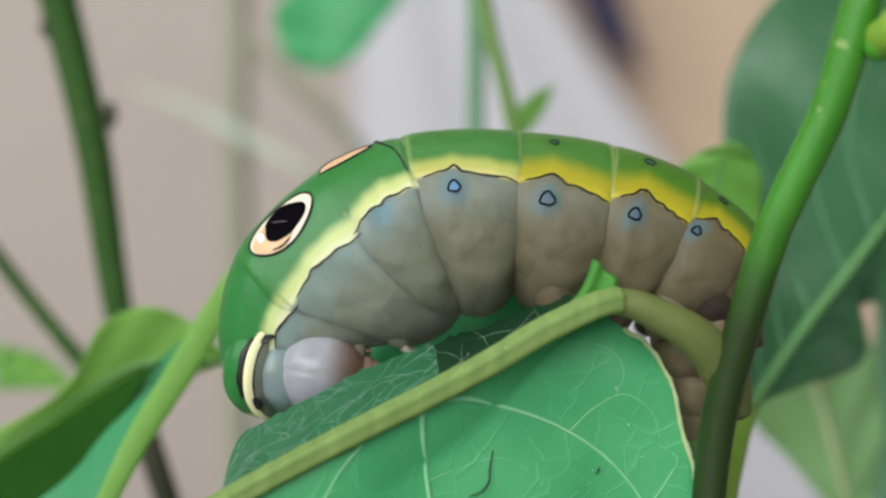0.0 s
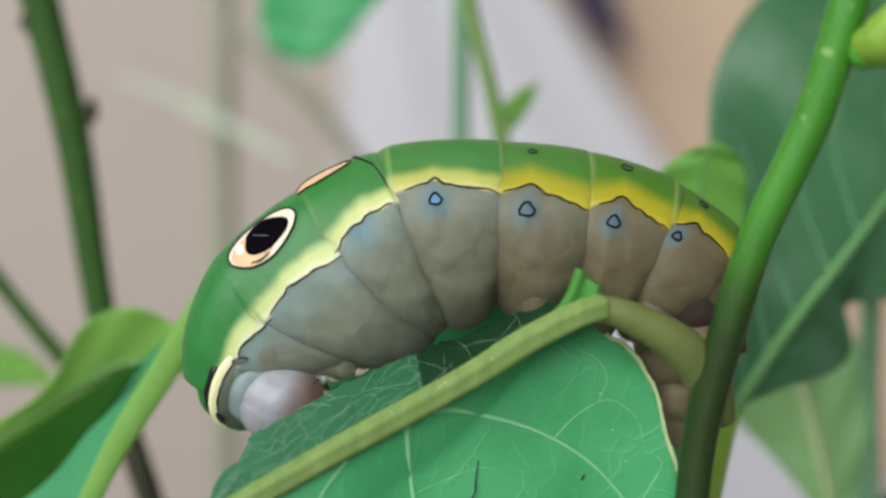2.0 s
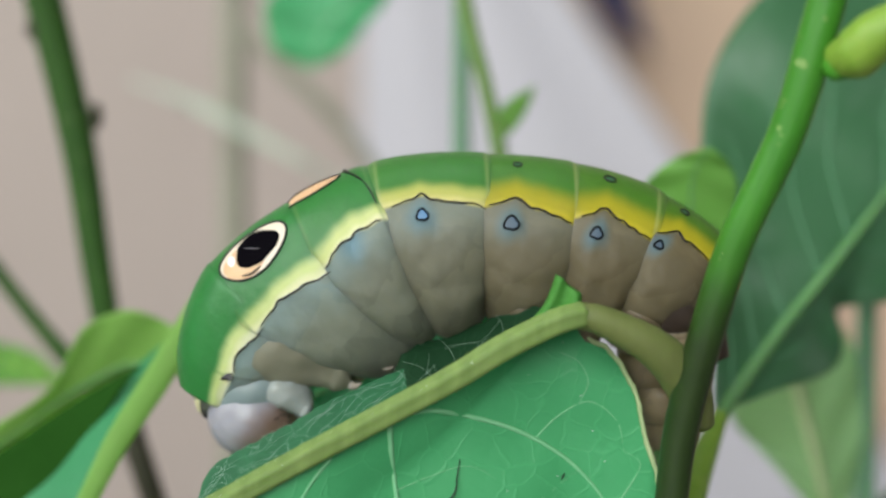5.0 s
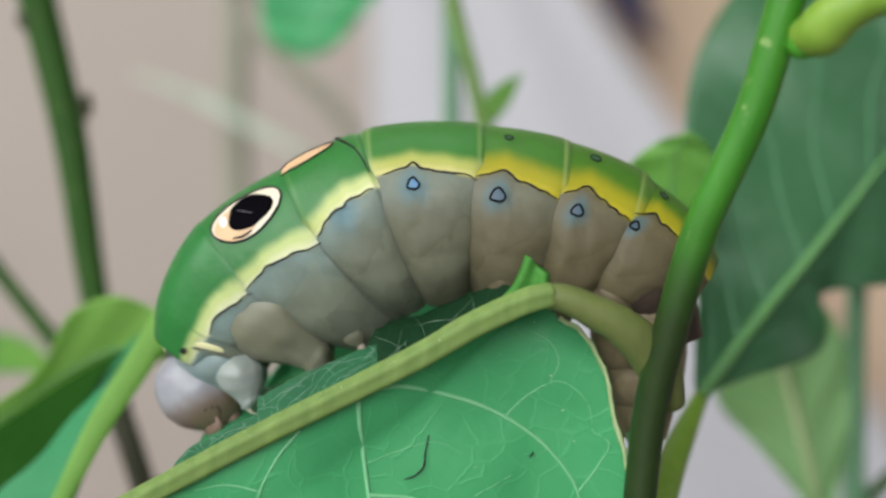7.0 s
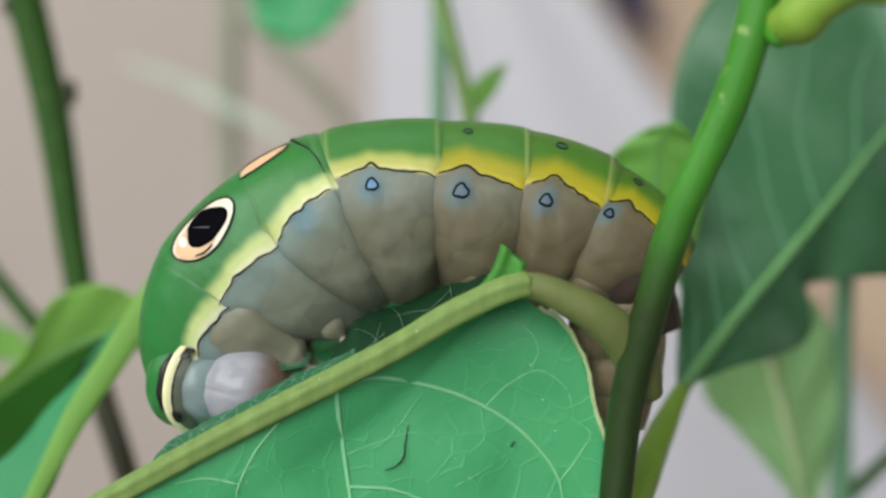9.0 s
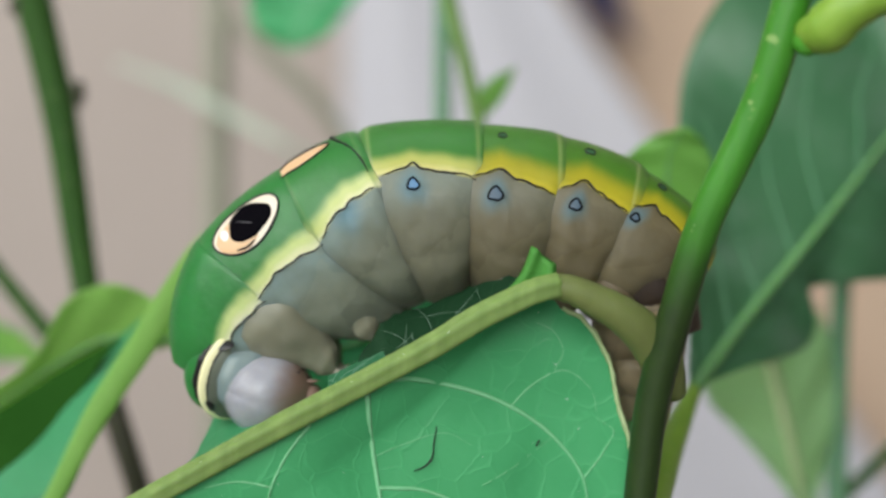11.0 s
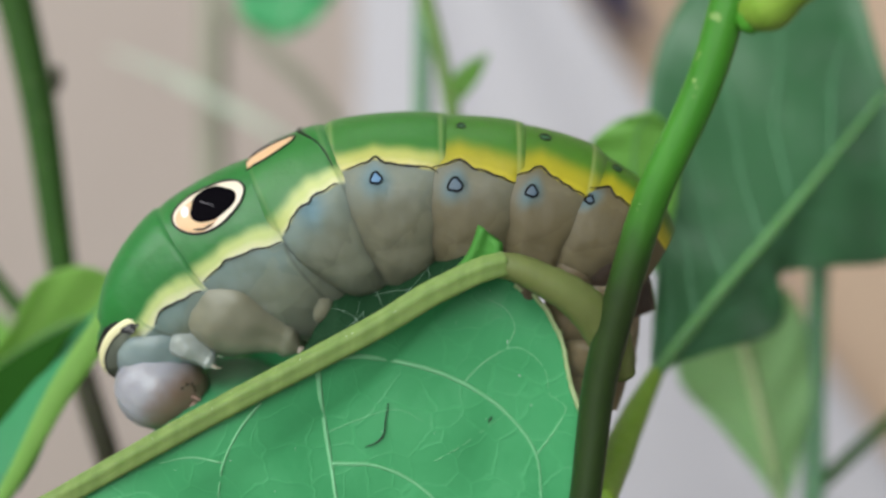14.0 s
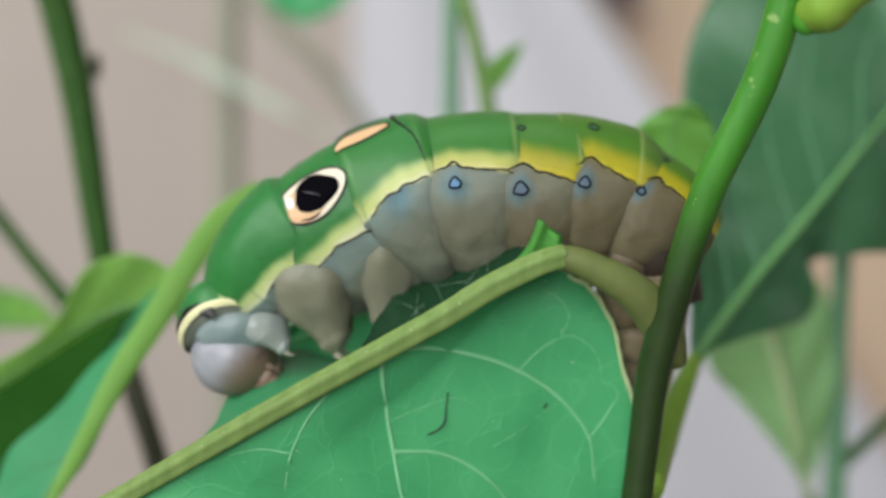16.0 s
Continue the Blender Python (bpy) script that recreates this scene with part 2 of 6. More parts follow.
# lower stem darkened in colour where larva and leaf shade it
shade_stem(M_STEM_SHADED, 0.294, 0.306, (0.012, 0.030, 0.006), (0.030, 0.058, 0.012))
M_STEM_DARK = stem_material("stem_dark_green", (0.012, 0.055, 0.004), (0.032, 0.10, 0.008), 0.8)
M_STEM_THIN = stem_material("stem_soft_olive", (0.12, 0.22, 0.05), (0.18, 0.30, 0.09), 0.5)
M_STEM_BROWN = stem_material("stem_brown_bark", (0.03, 0.028, 0.018), (0.06, 0.06, 0.03), 0.7)
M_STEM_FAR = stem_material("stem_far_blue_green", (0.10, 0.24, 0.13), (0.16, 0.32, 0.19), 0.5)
M_PETIOLE = stem_material("petiole_yellow_green", (0.17, 0.32, 0.03), (0.27, 0.43, 0.06), 0.45)
M_PETIOLE_BROWN = stem_material("petiole_olive_brown", (0.10, 0.125, 0.035), (0.17, 0.20, 0.06), 0.6, 300.0, dotted=0.05)
M_SCRAP = leaf_material("torn_leaf_green", (0.06, 0.26, 0.04), (0.11, 0.34, 0.07), (0.14, 0.4, 0.06), 0.5, 0.25, spec=0.2)
M_BLACK = plain_material("black_marking", (0.004, 0.004, 0.005), (0.012, 0.010, 0.012), 0.35, 600.0)
M_INK = mat("black_spot_outline", (0.003, 0.003, 0.004), 0.6, 0.1)[0]
M_PUPIL = mat("pupil_black", (0.002, 0.0015, 0.003), 0.6, 0.02)[0]
M_TAN = plain_material("tan_marking", (0.72, 0.43, 0.24), (0.80, 0.52, 0.30), 0.4, 500.0, 0.1)
M_CREAM = plain_material("cream_marking", (0.80, 0.66, 0.52), (0.86, 0.76, 0.62), 0.4, 500.0, 0.1)
M_LINE = mat("grey_line", (0.22, 0.21, 0.24), 0.4)[0]
M_WHITE = mat("white_marking", (0.85, 0.85, 0.86), 0.3)[0]
M_COLLAR = plain_material("pale_yellow_collar", (0.82, 0.76, 0.40), (0.88, 0.84, 0.55), 0.42, 500.0, 0.15)
M_BLUE = plain_material("blue_spot", (0.07, 0.19, 0.38), (0.11, 0.25, 0.44), 0.4, 600.0, 0.1)
M_BLUE_DULL = plain_material("grey_blue_spot", (0.06, 0.10, 0.15), (0.09, 0.13, 0.18), 0.4, 600.0, 0.1)
M_HEAD = plain_material("lilac_grey_head", (0.23, 0.225, 0.265), (0.48, 0.48, 0.53), 0.28, 330.0, 0.7)


def tint_face(m):
    """Pinkish brown towards the mouth, at the lower front of the head."""
    t = m.node_tree
    b = t.nodes["Principled BSDF"]
    old = b.inputs["Base Color"].links[0].from_socket
    tc = t.nodes.new("ShaderNodeTexCoord")
    sep = t.nodes.new("ShaderNodeSeparateXYZ")
    t.links.new(tc.outputs["Object"], sep.inputs[0])
    d = math_node(t, "ADD", math_node(t, "MULTIPLY", sep.outputs[0], -1.0), math_node(t, "MULTIPLY", sep.outputs[2], -1.0))
    d = math_node(t, "ADD", d, math_node(t, "MULTIPLY", noise_of(t, 500.0, 4), 0.0022))
    r = ramp(t, [(0.08, (0, 0, 0)), (0.5, (1, 1, 1))])
    t.links.new(math_node(t, "MULTIPLY", d, 110.0), r.inputs[0])
    t.links.new(mix(t, r.outputs[0], old, (0.25, 0.155, 0.12)), b.inputs["Base Color"])


tint_face(M_HEAD)
M_MOUTH = plain_material("pinkish_brown_mouth", (0.19, 0.11, 0.085), (0.33, 0.21, 0.17), 0.4, 500.0)
M_LEG = plain_material("translucent_grey_leg", (0.165, 0.162, 0.115), (0.275, 0.27, 0.20), 0.35, 300.0)
M_PROLEG = plain_material("brown_grey_proleg", (0.11, 0.085, 0.05), (0.15, 0.12, 0.075), 0.4, 300.0)
M_LEG_PALE = plain_material("whitish_translucent_leg", (0.25, 0.28, 0.265), (0.37, 0.40, 0.385), 0.3, 260.0)
M_CLAW = plain_material("pale_pink_claw", (0.46, 0.37, 0.30), (0.58, 0.50, 0.43), 0.25, 500.0)
M_NECK = plain_material("blue_grey_neck", (0.19, 0.27, 0.285), (0.31, 0.36, 0.355), 0.35, 220.0)
M_SILK = mat("silk_white", (0.36, 0.48, 0.41), 0.4)[0]
for _m in (M_HEAD, M_LEG, M_LEG_PALE, M_PROLEG, M_CLAW, M_TAN, M_NECK):
    _b = _m.node_tree.nodes["Principled BSDF"]
    _b.inputs["Subsurface Weight"].default_value = 0.4
    _b.inputs["Subsurface Radius"].default_value = (1.0, 0.8, 0.6)
    _b.inputs["Subsurface Scale"].default_value = 0.0012
M_WALL = plain_material("beige_plaster", (0.475, 0.400, 0.366), (0.56, 0.472, 0.436), 0.85, 6.0)
# walls and ceiling out of view, toned grey to cut bounced light
M_WALL_SIDE = plain_material("grey_plaster", (0.22, 0.22, 0.21), (0.27, 0.26, 0.25), 0.85, 6.0)
M_SHEET = plain_material("white_sheet", (0.575, 0.555, 0.61), (0.64, 0.62, 0.675), 0.7, 5.0)
M_TANBOARD = plain_material("tan_board", (0.60, 0.43, 0.315), (0.68, 0.50, 0.375), 0.6, 5.0)
M_NAVY = plain_material("navy_cloth", (0.03, 0.028, 0.07), (0.06, 0.05, 0.10), 0.8, 20.0)
M_GROUND = plain_material("grey_floor", (0.18, 0.17, 0.16), (0.24, 0.22, 0.21), 0.7, 12.0)


# ---- mesh helpers ----
def mesh_object(name, verts, faces, material, parent=None, uvs=None, smooth=True):
    me = bpy.data.meshes.new(name)
    me.from_pydata([tuple(v) for v in verts], [], faces)
    if smooth:
        me.polygons.foreach_set("use_smooth", [True] * len(me.polygons))
    if uvs is not None:
        layer = me.uv_layers.new(name="UVMap")
        for loop in me.loops:
            layer.data[loop.index].uv = uvs[loop.vertex_index]
    me.materials.append(material)
    me.update()
    ob = new(name, me)
    if parent:
        ob.parent = parent
    return ob


def part(name, data, material, parent, label=""):
    """One mesh from (verts, faces) under a thing or under a part."""
    return tagged(mesh_object(name, data[0], data[1], material, parent), label)


def join(*some):
    verts, faces = [], []
    for v, f in some:
        k = len(verts)
        verts += list(v)
        faces += [tuple(i + k for i in face) for face in f]
    return verts, faces


def resample(points, n):
    """A smooth curve through points, as n points, spread evenly over its spans."""
    p = [np.array(q, float) for q in points]
    h = [max(1e-9, float(np.linalg.norm(b - a))) for a, b in zip(p, p[1:])]
    m = []
    for i in range(len(p)):
        if 0 < i < len(p) - 1:
            m.append(((p[i] - p[i - 1]) / h[i - 1] * h[i] + (p[i + 1] - p[i]) / h[i] * h[i - 1]) / (h[i - 1] + h[i]))
        else:
            m.append((p[1] - p[0]) / h[0] if i == 0 else (p[-1] - p[-2]) / h[-1])
    out = []
    for k in range(n):
        s = k / (n - 1) * (len(p) - 1)
        i = min(int(s), len(p) - 2)
        t = s - i
        out.append((2 * t ** 3 - 3 * t * t + 1) * p[i] + (t ** 3 - 2 * t * t + t) * h[i] * m[i] + (3 * t * t - 2 * t ** 3) * p[i + 1] + (t ** 3 - t * t) * h[i] * m[i + 1])
    return out


def tube(points, radii, n=24, sides=12, rough=0.0, flat=1.0, seed=0, ridge=0.0):
    """A tapered, closed tube along a smooth curve; radii are spread evenly over it."""
    c = resample(points, n)
    rr = np.interp(np.linspace(0, 1, n), np.linspace(0, 1, len(radii)), radii)
    rng = random.Random(seed)
    verts, faces = [], []
    up = np.array([0.0, -1.0, 0.0])
    for k in range(n):
        d = c[min(k + 1, n - 1)] - c[max(k - 1, 0)]
        d = d / (np.linalg.norm(d) + 1e-12)
        a = np.cross(d, up)
        if np.linalg.norm(a) < 1e-3:
            a = np.cross(d, (1.0, 0, 0))
        a /= np.linalg.norm(a)
        b = np.cross(a, d)
        up = b
        for s in range(sides):
            w = 2 * math.pi * s / sides
            r = rr[k] * (1 + rough * rng.uniform(-1, 1) + ridge * math.cos(5 * w + 0.4))
            verts.append(c[k] + r * (math.cos(w) * a + flat * math.sin(w) * b))
    for k in range(n - 1):
        for s in range(sides):
            s2 = (s + 1) % sides
            faces.append((k * sides + s, k * sides + s2, (k + 1) * sides + s2, (k + 1) * sides + s))
    faces.append(tuple(range(sides - 1, -1, -1)))
    faces.append(tuple((n - 1) * sides + s for s in range(sides)))
    return verts, faces


def ball(centre, radii, rings=14, sides=20, squash=None):
    verts, faces = [], []
    for k in range(rings + 1):
        a = math.pi * k / rings
        for s in range(sides):
            w = 2 * math.pi * s / sides
            d = np.array([math.sin(a) * math.cos(w), math.sin(a) * math.sin(w), math.cos(a)])
            q = 1.0 if squash is None else squash(d)
            verts.append(np.array(centre) + q * d * np.array(radii))
    for k in range(rings):
        for s in range(sides):
            s2 = (s + 1) % sides
            faces.append((k * sides + s, (k + 1) * sides + s, (k + 1) * sides + s2, k * sides + s2))
    return verts, faces


def sheet(rows):
    """A grid surface over rows of equal length."""
    m = len(rows[0])
    verts = [v for r in rows for v in r]
    faces = [(i * m + j, i * m + j + 1, (i + 1) * m + j + 1, (i + 1) * m + j) for i in range(len(rows) - 1) for j in range(m - 1)]
    return verts, faces


def thick_sheet(rows, thickness):
    """A grid surface with a back and closed edges."""
    verts, faces = sheet(rows)
    k, n, m = len(verts), len(rows), len(rows[0])
    verts = verts + [v + np.array((0, 0.8, -0.6)) * thickness for v in verts]
    faces = faces + [tuple(i + k for i in f[::-1]) for f in faces]
    rim = [i for i in range(m)] + [i * m + m - 1 for i in range(1, n)] + [(n - 1) * m + i for i in range(m - 2, -1, -1)] + [i * m for i in range(n - 2, 0, -1)]
    e, c = len(verts), len(rim)
    verts = verts + [verts[i] for i in rim] + [verts[i + k] for i in rim]
    faces += [(e + i, e + c + i, e + c + (i + 1) % c, e + (i + 1) % c) for i in range(c)]
    return verts, faces


def solid(ob, thickness):
    mod = ob.modifiers.new("thickness", "SOLIDIFY")
    mod.thickness, mod.offset = thickness, 0.0
    return ob


def box(a, b):
    (x0, y0, z0), (x1, y1, z1) = a, b
    v = [(x, y, z) for z in (z0, z1) for y in (y0, y1) for x in (x0, x1)]
    return v, [(0, 2, 3, 1), (4, 5, 7, 6), (0, 1, 5, 4), (2, 6, 7, 3), (1, 3, 7, 5), (0, 4, 6, 2)]


def holder(name, at, label, category, group=""):
    ob = new(name)
    ob.empty_display_size = 0.005
    ob.location = at
    return tagged(ob, label, category, group)


def moved(data, at):
    return [np.array(v) - np.array(at) for v in data[0]], data[1]


def blade(left, rib, right, n=48, m=14, ripple=0.0006, cup=0.0, seed=0):
    """A leaf blade lofted from its left edge over the midrib to its right edge, with soft ripples between the side veins."""
    L, C, R = resample(left, n), resample(rib, n), resample(right, n)
    rows = []
    for k in range(n):
        row = []
        for j in range(2 * m + 1):
            s = (j - m) / m
            edge = L[k] if s < 0 else R[k]
            q = C[k] + (edge - C[k]) * abs(s)
            q = q + np.array([0.0, 1.0, 0.0]) * (cup * s * s + ripple * abs(s) * math.sin(k / n * 26 + seed + 3 * abs(s))
                                                + ripple * 0.8 * noise.noise(Vector((q[0] * 120 + seed, q[1] * 120, q[2] * 120))))
            row.append(q)
        rows.append(row)
    return rows


def build_leaf(parent, at, left, rib, right, material, rib_radius, rib_material, name="leaf", label="", veins=5, thickness=0.00022, seed=0, cup=0.0, ripple=0.0006):
    """A leaf as a part of a plant: the blade, with midrib and side veins under it."""
    rows = blade(left, rib, right, seed=seed, cup=cup, ripple=ripple)
    ob = part(name, moved(sheet(rows), at), material, parent, label)
    solid(ob, thickness)
    n, m = len(rows), len(rows[0]) // 2
    line = [rows[k][m] - np.array((0, 0.0002, 0)) for k in range(0, n, 4)] + [rows[-1][m]]
    part("midrib", moved(tube(line, [rib_radius, rib_radius * 0.75, rib_radius * 0.3], 40, 10), at), rib_material, ob)
    for side in (-1, 1):
        for q in range(veins):
            k0 = int(n * (0.10 + 0.68 * q / max(1, veins - 1)))
            pts = []
            for i in range(7):
                k = min(n - 1, int(k0 + i * n * 0.028))
                pts.append(rows[k][m + side * int(round(m * 0.15 * i))] - np.array((0, 0.0001, 0)))
            part("vein", moved(tube(pts, [rib_radius * 0.35, rib_radius * 0.1], 20, 6), at), M_VEIN_BACK, ob)
    return ob


# ---- the room ----
def wall(name, a, b, material, label):
    return tagged(mesh_object(name, *box(a, b), material, smooth=False), label, "wall", kind="structure")


tagged(mesh_object("ground", *box((-1.2, -1.5, -0.06), (1.5, 0.9, 0.0)), M_GROUND, smooth=False), "plain grey floor under the plants", "floor", kind="structure")
wall("wall_back", (-1.2, 0.70, 0.0), (1.5, 0.78, 2.0), M_WALL, "beige pink plaster wall behind the plants")
wall("wall_right", (1.4, -1.4, 0.0), (1.5, 0.70, 2.0), M_WALL_SIDE, "plain grey plaster side wall")


def front_wall():
    """The unseen wall behind the viewer, open for the added front light from x -0.8 to 0.1 and z 0.3 to 1.3."""
    pieces = [box((-1.2, -1.5, 0.0), (1.5, -1.4, 0.3)), box((-1.2, -1.5, 1.3), (1.5, -1.4, 2.0)),
              box((-1.2, -1.5, 0.3), (-0.8, -1.4, 1.3)), box((0.1, -1.5, 0.3), (1.5, -1.4, 1.3))]
    return tagged(mesh_object("wall_front", *join(*pieces), M_WALL_SIDE, smooth=False), "unseen grey plaster wall with an opening for a lamp", "wall", kind="structure")


front_wall()


def wall_with_opening():
    """The left wall, open from y -1.3 to -0.2 and z 0.6 to 1.7."""
    pieces = [box((-1.3, -1.4, 0.0), (-1.2, 0.70, 0.6)), box((-1.3, -1.4, 1.7), (-1.2, 0.70, 2.0)),
              box((-1.3, -1.4, 0.6), (-1.2, -1.3, 1.7)), box((-1.3, -0.2, 0.6), (-1.2, 0.70, 1.7))]
    return tagged(mesh_object("wall_left", *join(*pieces), M_WALL_SIDE, smooth=False), "unseen grey plaster wall with an opening for a lamp", "wall", kind="structure")


def ceiling_with_opening():
    pieces = [box((-1.3, -1.5, 2.0), (-0.6, 0.78, 2.08)), box((0.4, -1.5, 2.0), (1.5, 0.78, 2.08)),
              box((-0.6, -1.5, 2.0), (0.4, -0.75, 2.08)), box((-0.6, 0.25, 2.0), (0.4, 0.78, 2.08))]
    return tagged(mesh_object("ceiling", *join(*pieces), M_WALL_SIDE, smooth=False), "grey ceiling with a skylight opening", "ceiling", kind="structure")


wall_with_opening()
ceiling_with_opening()


def hanging_sheet(name, corners, material, label, category, fold=0.002, thick=0.004):
    """A large flat thing that leans before the wall, with soft waves; corners: top left, top right, foot right, foot left."""
    tl, tr, fr, fl = [np.array(c, float) for c in corners]
    rows = []
    for i in range(25):
        t = i / 24
        a, b = tl + (fl - tl) * t, tr + (fr - tr) * t
        rows.append([a + (b - a) * (j / 24) + np.array((0, fold * math.sin(j * 0.7 + i * 0.08), 0)) for j in range(25)])
    ob = tagged(mesh_object(name, *sheet(rows), material), label, category)
    return solid(ob, thick)


hanging_sheet("white_cloth", [(-0.04826, 0.56000, 0.58555), (-0.03455, 0.56000, 0.58565), (0.33383, 0.56000, 0.05203), (-0.04634, 0.56000, 0.05193)], M_SHEET, "white lilac cloth hanging out of focus behind the plants", "cloth")
hanging_sheet("tan_board", [(0.03614, 0.60000, 0.60359), (0.49872, 0.60000, 0.60719), (0.50160, 0.60000, 0.03696), (0.03831, 0.60000, 0.03685)], M_TANBOARD, "tan board leaning against the beige wall", "board", 0.0, 0.012)
hanging_sheet("navy_strip", [(0.01249, 0.54500, 0.56974), (0.05681, 0.54500, 0.56997), (0.10564, 0.54500, 0.40670), (0.08266, 0.54500, 0.42306)], M_NAVY, "dark navy cloth strip hanging on the cloth's edge", "cloth", 0.002, 0.004)


# ---- the plant that carries the larva ----
def host_plant():
    at = (0.01664, 0.00100, 0.27990)
    at = (at[0], at[1], 0.0)
    plant = holder("host_plant", at, "leafy shrub shoot with fresh green upright stem", "plant")
    stem_pts = [(0.02932, -0.00700, 0.32541), (0.02739, -0.00650, 0.32131), (0.02678, -0.00600, 0.31887), (0.02501, -0.00450, 0.31182), (0.02106, -0.00200, 0.30192), (0.01917, -0.00050, 0.29473), (0.01776, 0.00100, 0.28823), (0.01682, 0.00200, 0.27970)]
    foot = stem_pts[-1]
    stem_pts = stem_pts + [(foot[0] - 0.003, foot[1] + 0.004, 0.20), (foot[0] - 0.004, foot[1] + 0.006, 0.10), (foot[0] - 0.004, foot[1] + 0.006, -0.01)]
    part("stem", moved(tube(stem_pts, [0.00140, 0.00143, 0.00145, 0.00143, 0.0014, 0.0014, 0.0014, 0.0013, 0.0016, 0.002, 0.0024], 90, 20, 0.012), at), M_STEM_SHADED, plant, "green stem with its lower part painted dark for shade")
    # pale pores on the young stem
    spine, rng = resample(stem_pts[2:6], 40), random.Random(8)
    for k in range(10):
        c = spine[rng.randrange(1, 39)]
        w = rng.uniform(-2.6, 0.4)
        part("stem_pore", moved(ball(c + 0.00138 * np.array((math.cos(w), math.sin(w), 0.0)), (0.00004, 0.00004, rng.uniform(0.00005, 0.0001)), 5, 8), at), M_RIM, plant)
    # the bud and the leaf stalk at the upper node
    part("bud", moved(join(ball((0.02768, -0.00700, 0.31565), (0.0011, 0.0010, 0.0012)), ball((0.02824, -0.00750, 0.31532), (0.0007, 0.0007, 0.0008))), at), M_STEM, plant, "small green axillary bud")
    part("upper_petiole", moved(tube([(0.02762, -0.00650, 0.31616), (0.02870, -0.00800, 0.31632), (0.02973, -0.00900, 0.31738), (0.03204, -0.01000, 0.31842), (0.03490, -0.01100, 0.31790)], [0.0012, 0.0019, 0.0018, 0.0015, 0.0012], 30, 18, 0.02), at), M_PETIOLE, plant, "yellow green leaf stalk")
    # the stalk of the eaten leaf bends over into its midrib
    part("petiole", moved(tube([(0.02003, 0.00340, 0.28795), (0.01862, 0.00200, 0.29089), (0.01594, 0.00040, 0.29412), (0.01312, -0.00020, 0.29582), (0.00971, -0.00030, 0.29703), (0.00730, 0.00060, 0.29645)], [0.0009, 0.0018, 0.00165, 0.00135, 0.00108, 0.0008], 40, 18, 0.02), at), M_PETIOLE_BROWN, plant, "olive brown curved leaf stalk")
    # large leaf behind the stem
    rib = [(0.02565, 0.02400, 0.28545), (0.03153, 0.03000, 0.29125), (0.03922, 0.03600, 0.29879), (0.04678, 0.04000, 0.30690), (0.05683, 0.04600, 0.31757)]
    left = [(0.02565, 0.02400, 0.28545), (0.02688, 0.03000, 0.29538), (0.02715, 0.03800, 0.30703), (0.02865, 0.04400, 0.31917), (0.03517, 0.04800, 0.33122), (0.04869, 0.05000, 0.33858), (0.05683, 0.04600, 0.31757)]
    right = [(0.02565, 0.02400, 0.28545), (0.03155, 0.03000, 0.28740), (0.04268, 0.03800, 0.29135), (0.04234, 0.04000, 0.29530), (0.04717, 0.04100, 0.29632), (0.05744, 0.04400, 0.29758), (0.05683, 0.04600, 0.31757)]
    build_leaf(plant, at, left, rib, right, M_LEAF_BACK, 0.0008, M_RIB_BACK, "leaf", "broad dark green leaf with pale midrib", 6, seed=3, ripple=0.0009)
    part("leaf_stalk", moved(tube([(0.02609, 0.02450, 0.28595), (0.02333, 0.02000, 0.28238), (0.02058, 0.01400, 0.27888), (0.01814, 0.00600, 0.27656)], [0.0008, 0.0013, 0.0016, 0.0014], 24, 12), at), M_PETIOLE, plant, "yellow green leaf stalk")
    # smaller leaf that peeps out over the larva's back
    build_leaf(plant, at, [(0.02792, 0.03400, 0.29523), (0.02251, 0.03300, 0.30252), (0.01960, 0.03200, 0.30851), (0.02272, 0.03100, 0.31168), (0.02640, 0.03000, 0.31285)], [(0.02792, 0.03400, 0.29523), (0.02555, 0.03300, 0.30254), (0.02473, 0.03200, 0.30733), (0.02512, 0.03100, 0.31086), (0.02640, 0.03000, 0.31285)],
               [(0.02792, 0.03400, 0.29523), (0.02920, 0.03300, 0.30134), (0.02955, 0.03200, 0.30675), (0.02871, 0.03100, 0.31087), (0.02640, 0.03000, 0.31285)], M_LEAF_YOUNG, 0.0002, M_RIB_BACK, "leaf", "small light green leaf", 0, seed=5, ripple=0.0003)
    # leaf low behind the larva
    build_leaf(plant, at, [(0.01318, 0.02000, 0.29136), (0.00722, 0.02100, 0.29676), (-0.00048, 0.02200, 0.29792), (-0.01011, 0.02200, 0.29457), (-0.01852, 0.02200, 0.28592)], [(0.01318, 0.02000, 0.29136), (0.00724, 0.02100, 0.29209), (-0.00046, 0.02200, 0.29227), (-0.01010, 0.02200, 0.28984), (-0.01852, 0.02200, 0.28592)],
               [(0.01318, 0.02000, 0.29136), (0.00726, 0.02100, 0.28686), (-0.00043, 0.02200, 0.28562), (-0.01008, 0.02200, 0.28400), (-0.01852, 0.02200, 0.28592)], M_LEAF, 0.0003, M_RIB_BACK, "leaf", "teal green leaf low behind the caterpillar", 3, seed=23)
    part("leaf_stalk", moved(tube([(0.01318, 0.02000, 0.29136), (0.01614, 0.01400, 0.28716), (0.01763, 0.00300, 0.28332)], [0.0005, 0.0006, 0.0007], 16, 8), at), M_RIB_BACK, plant)
    return plant


def leaf_depth(x, z):
    """How far back the eaten leaf's blade lies."""
    return 0.0052 + 0.03 * (x - 0.003) + 0.0008 * noise.noise(Vector((x * 150, z * 150, 0.3))) + 0.0003 * math.sin(x * 420 + z * 300)


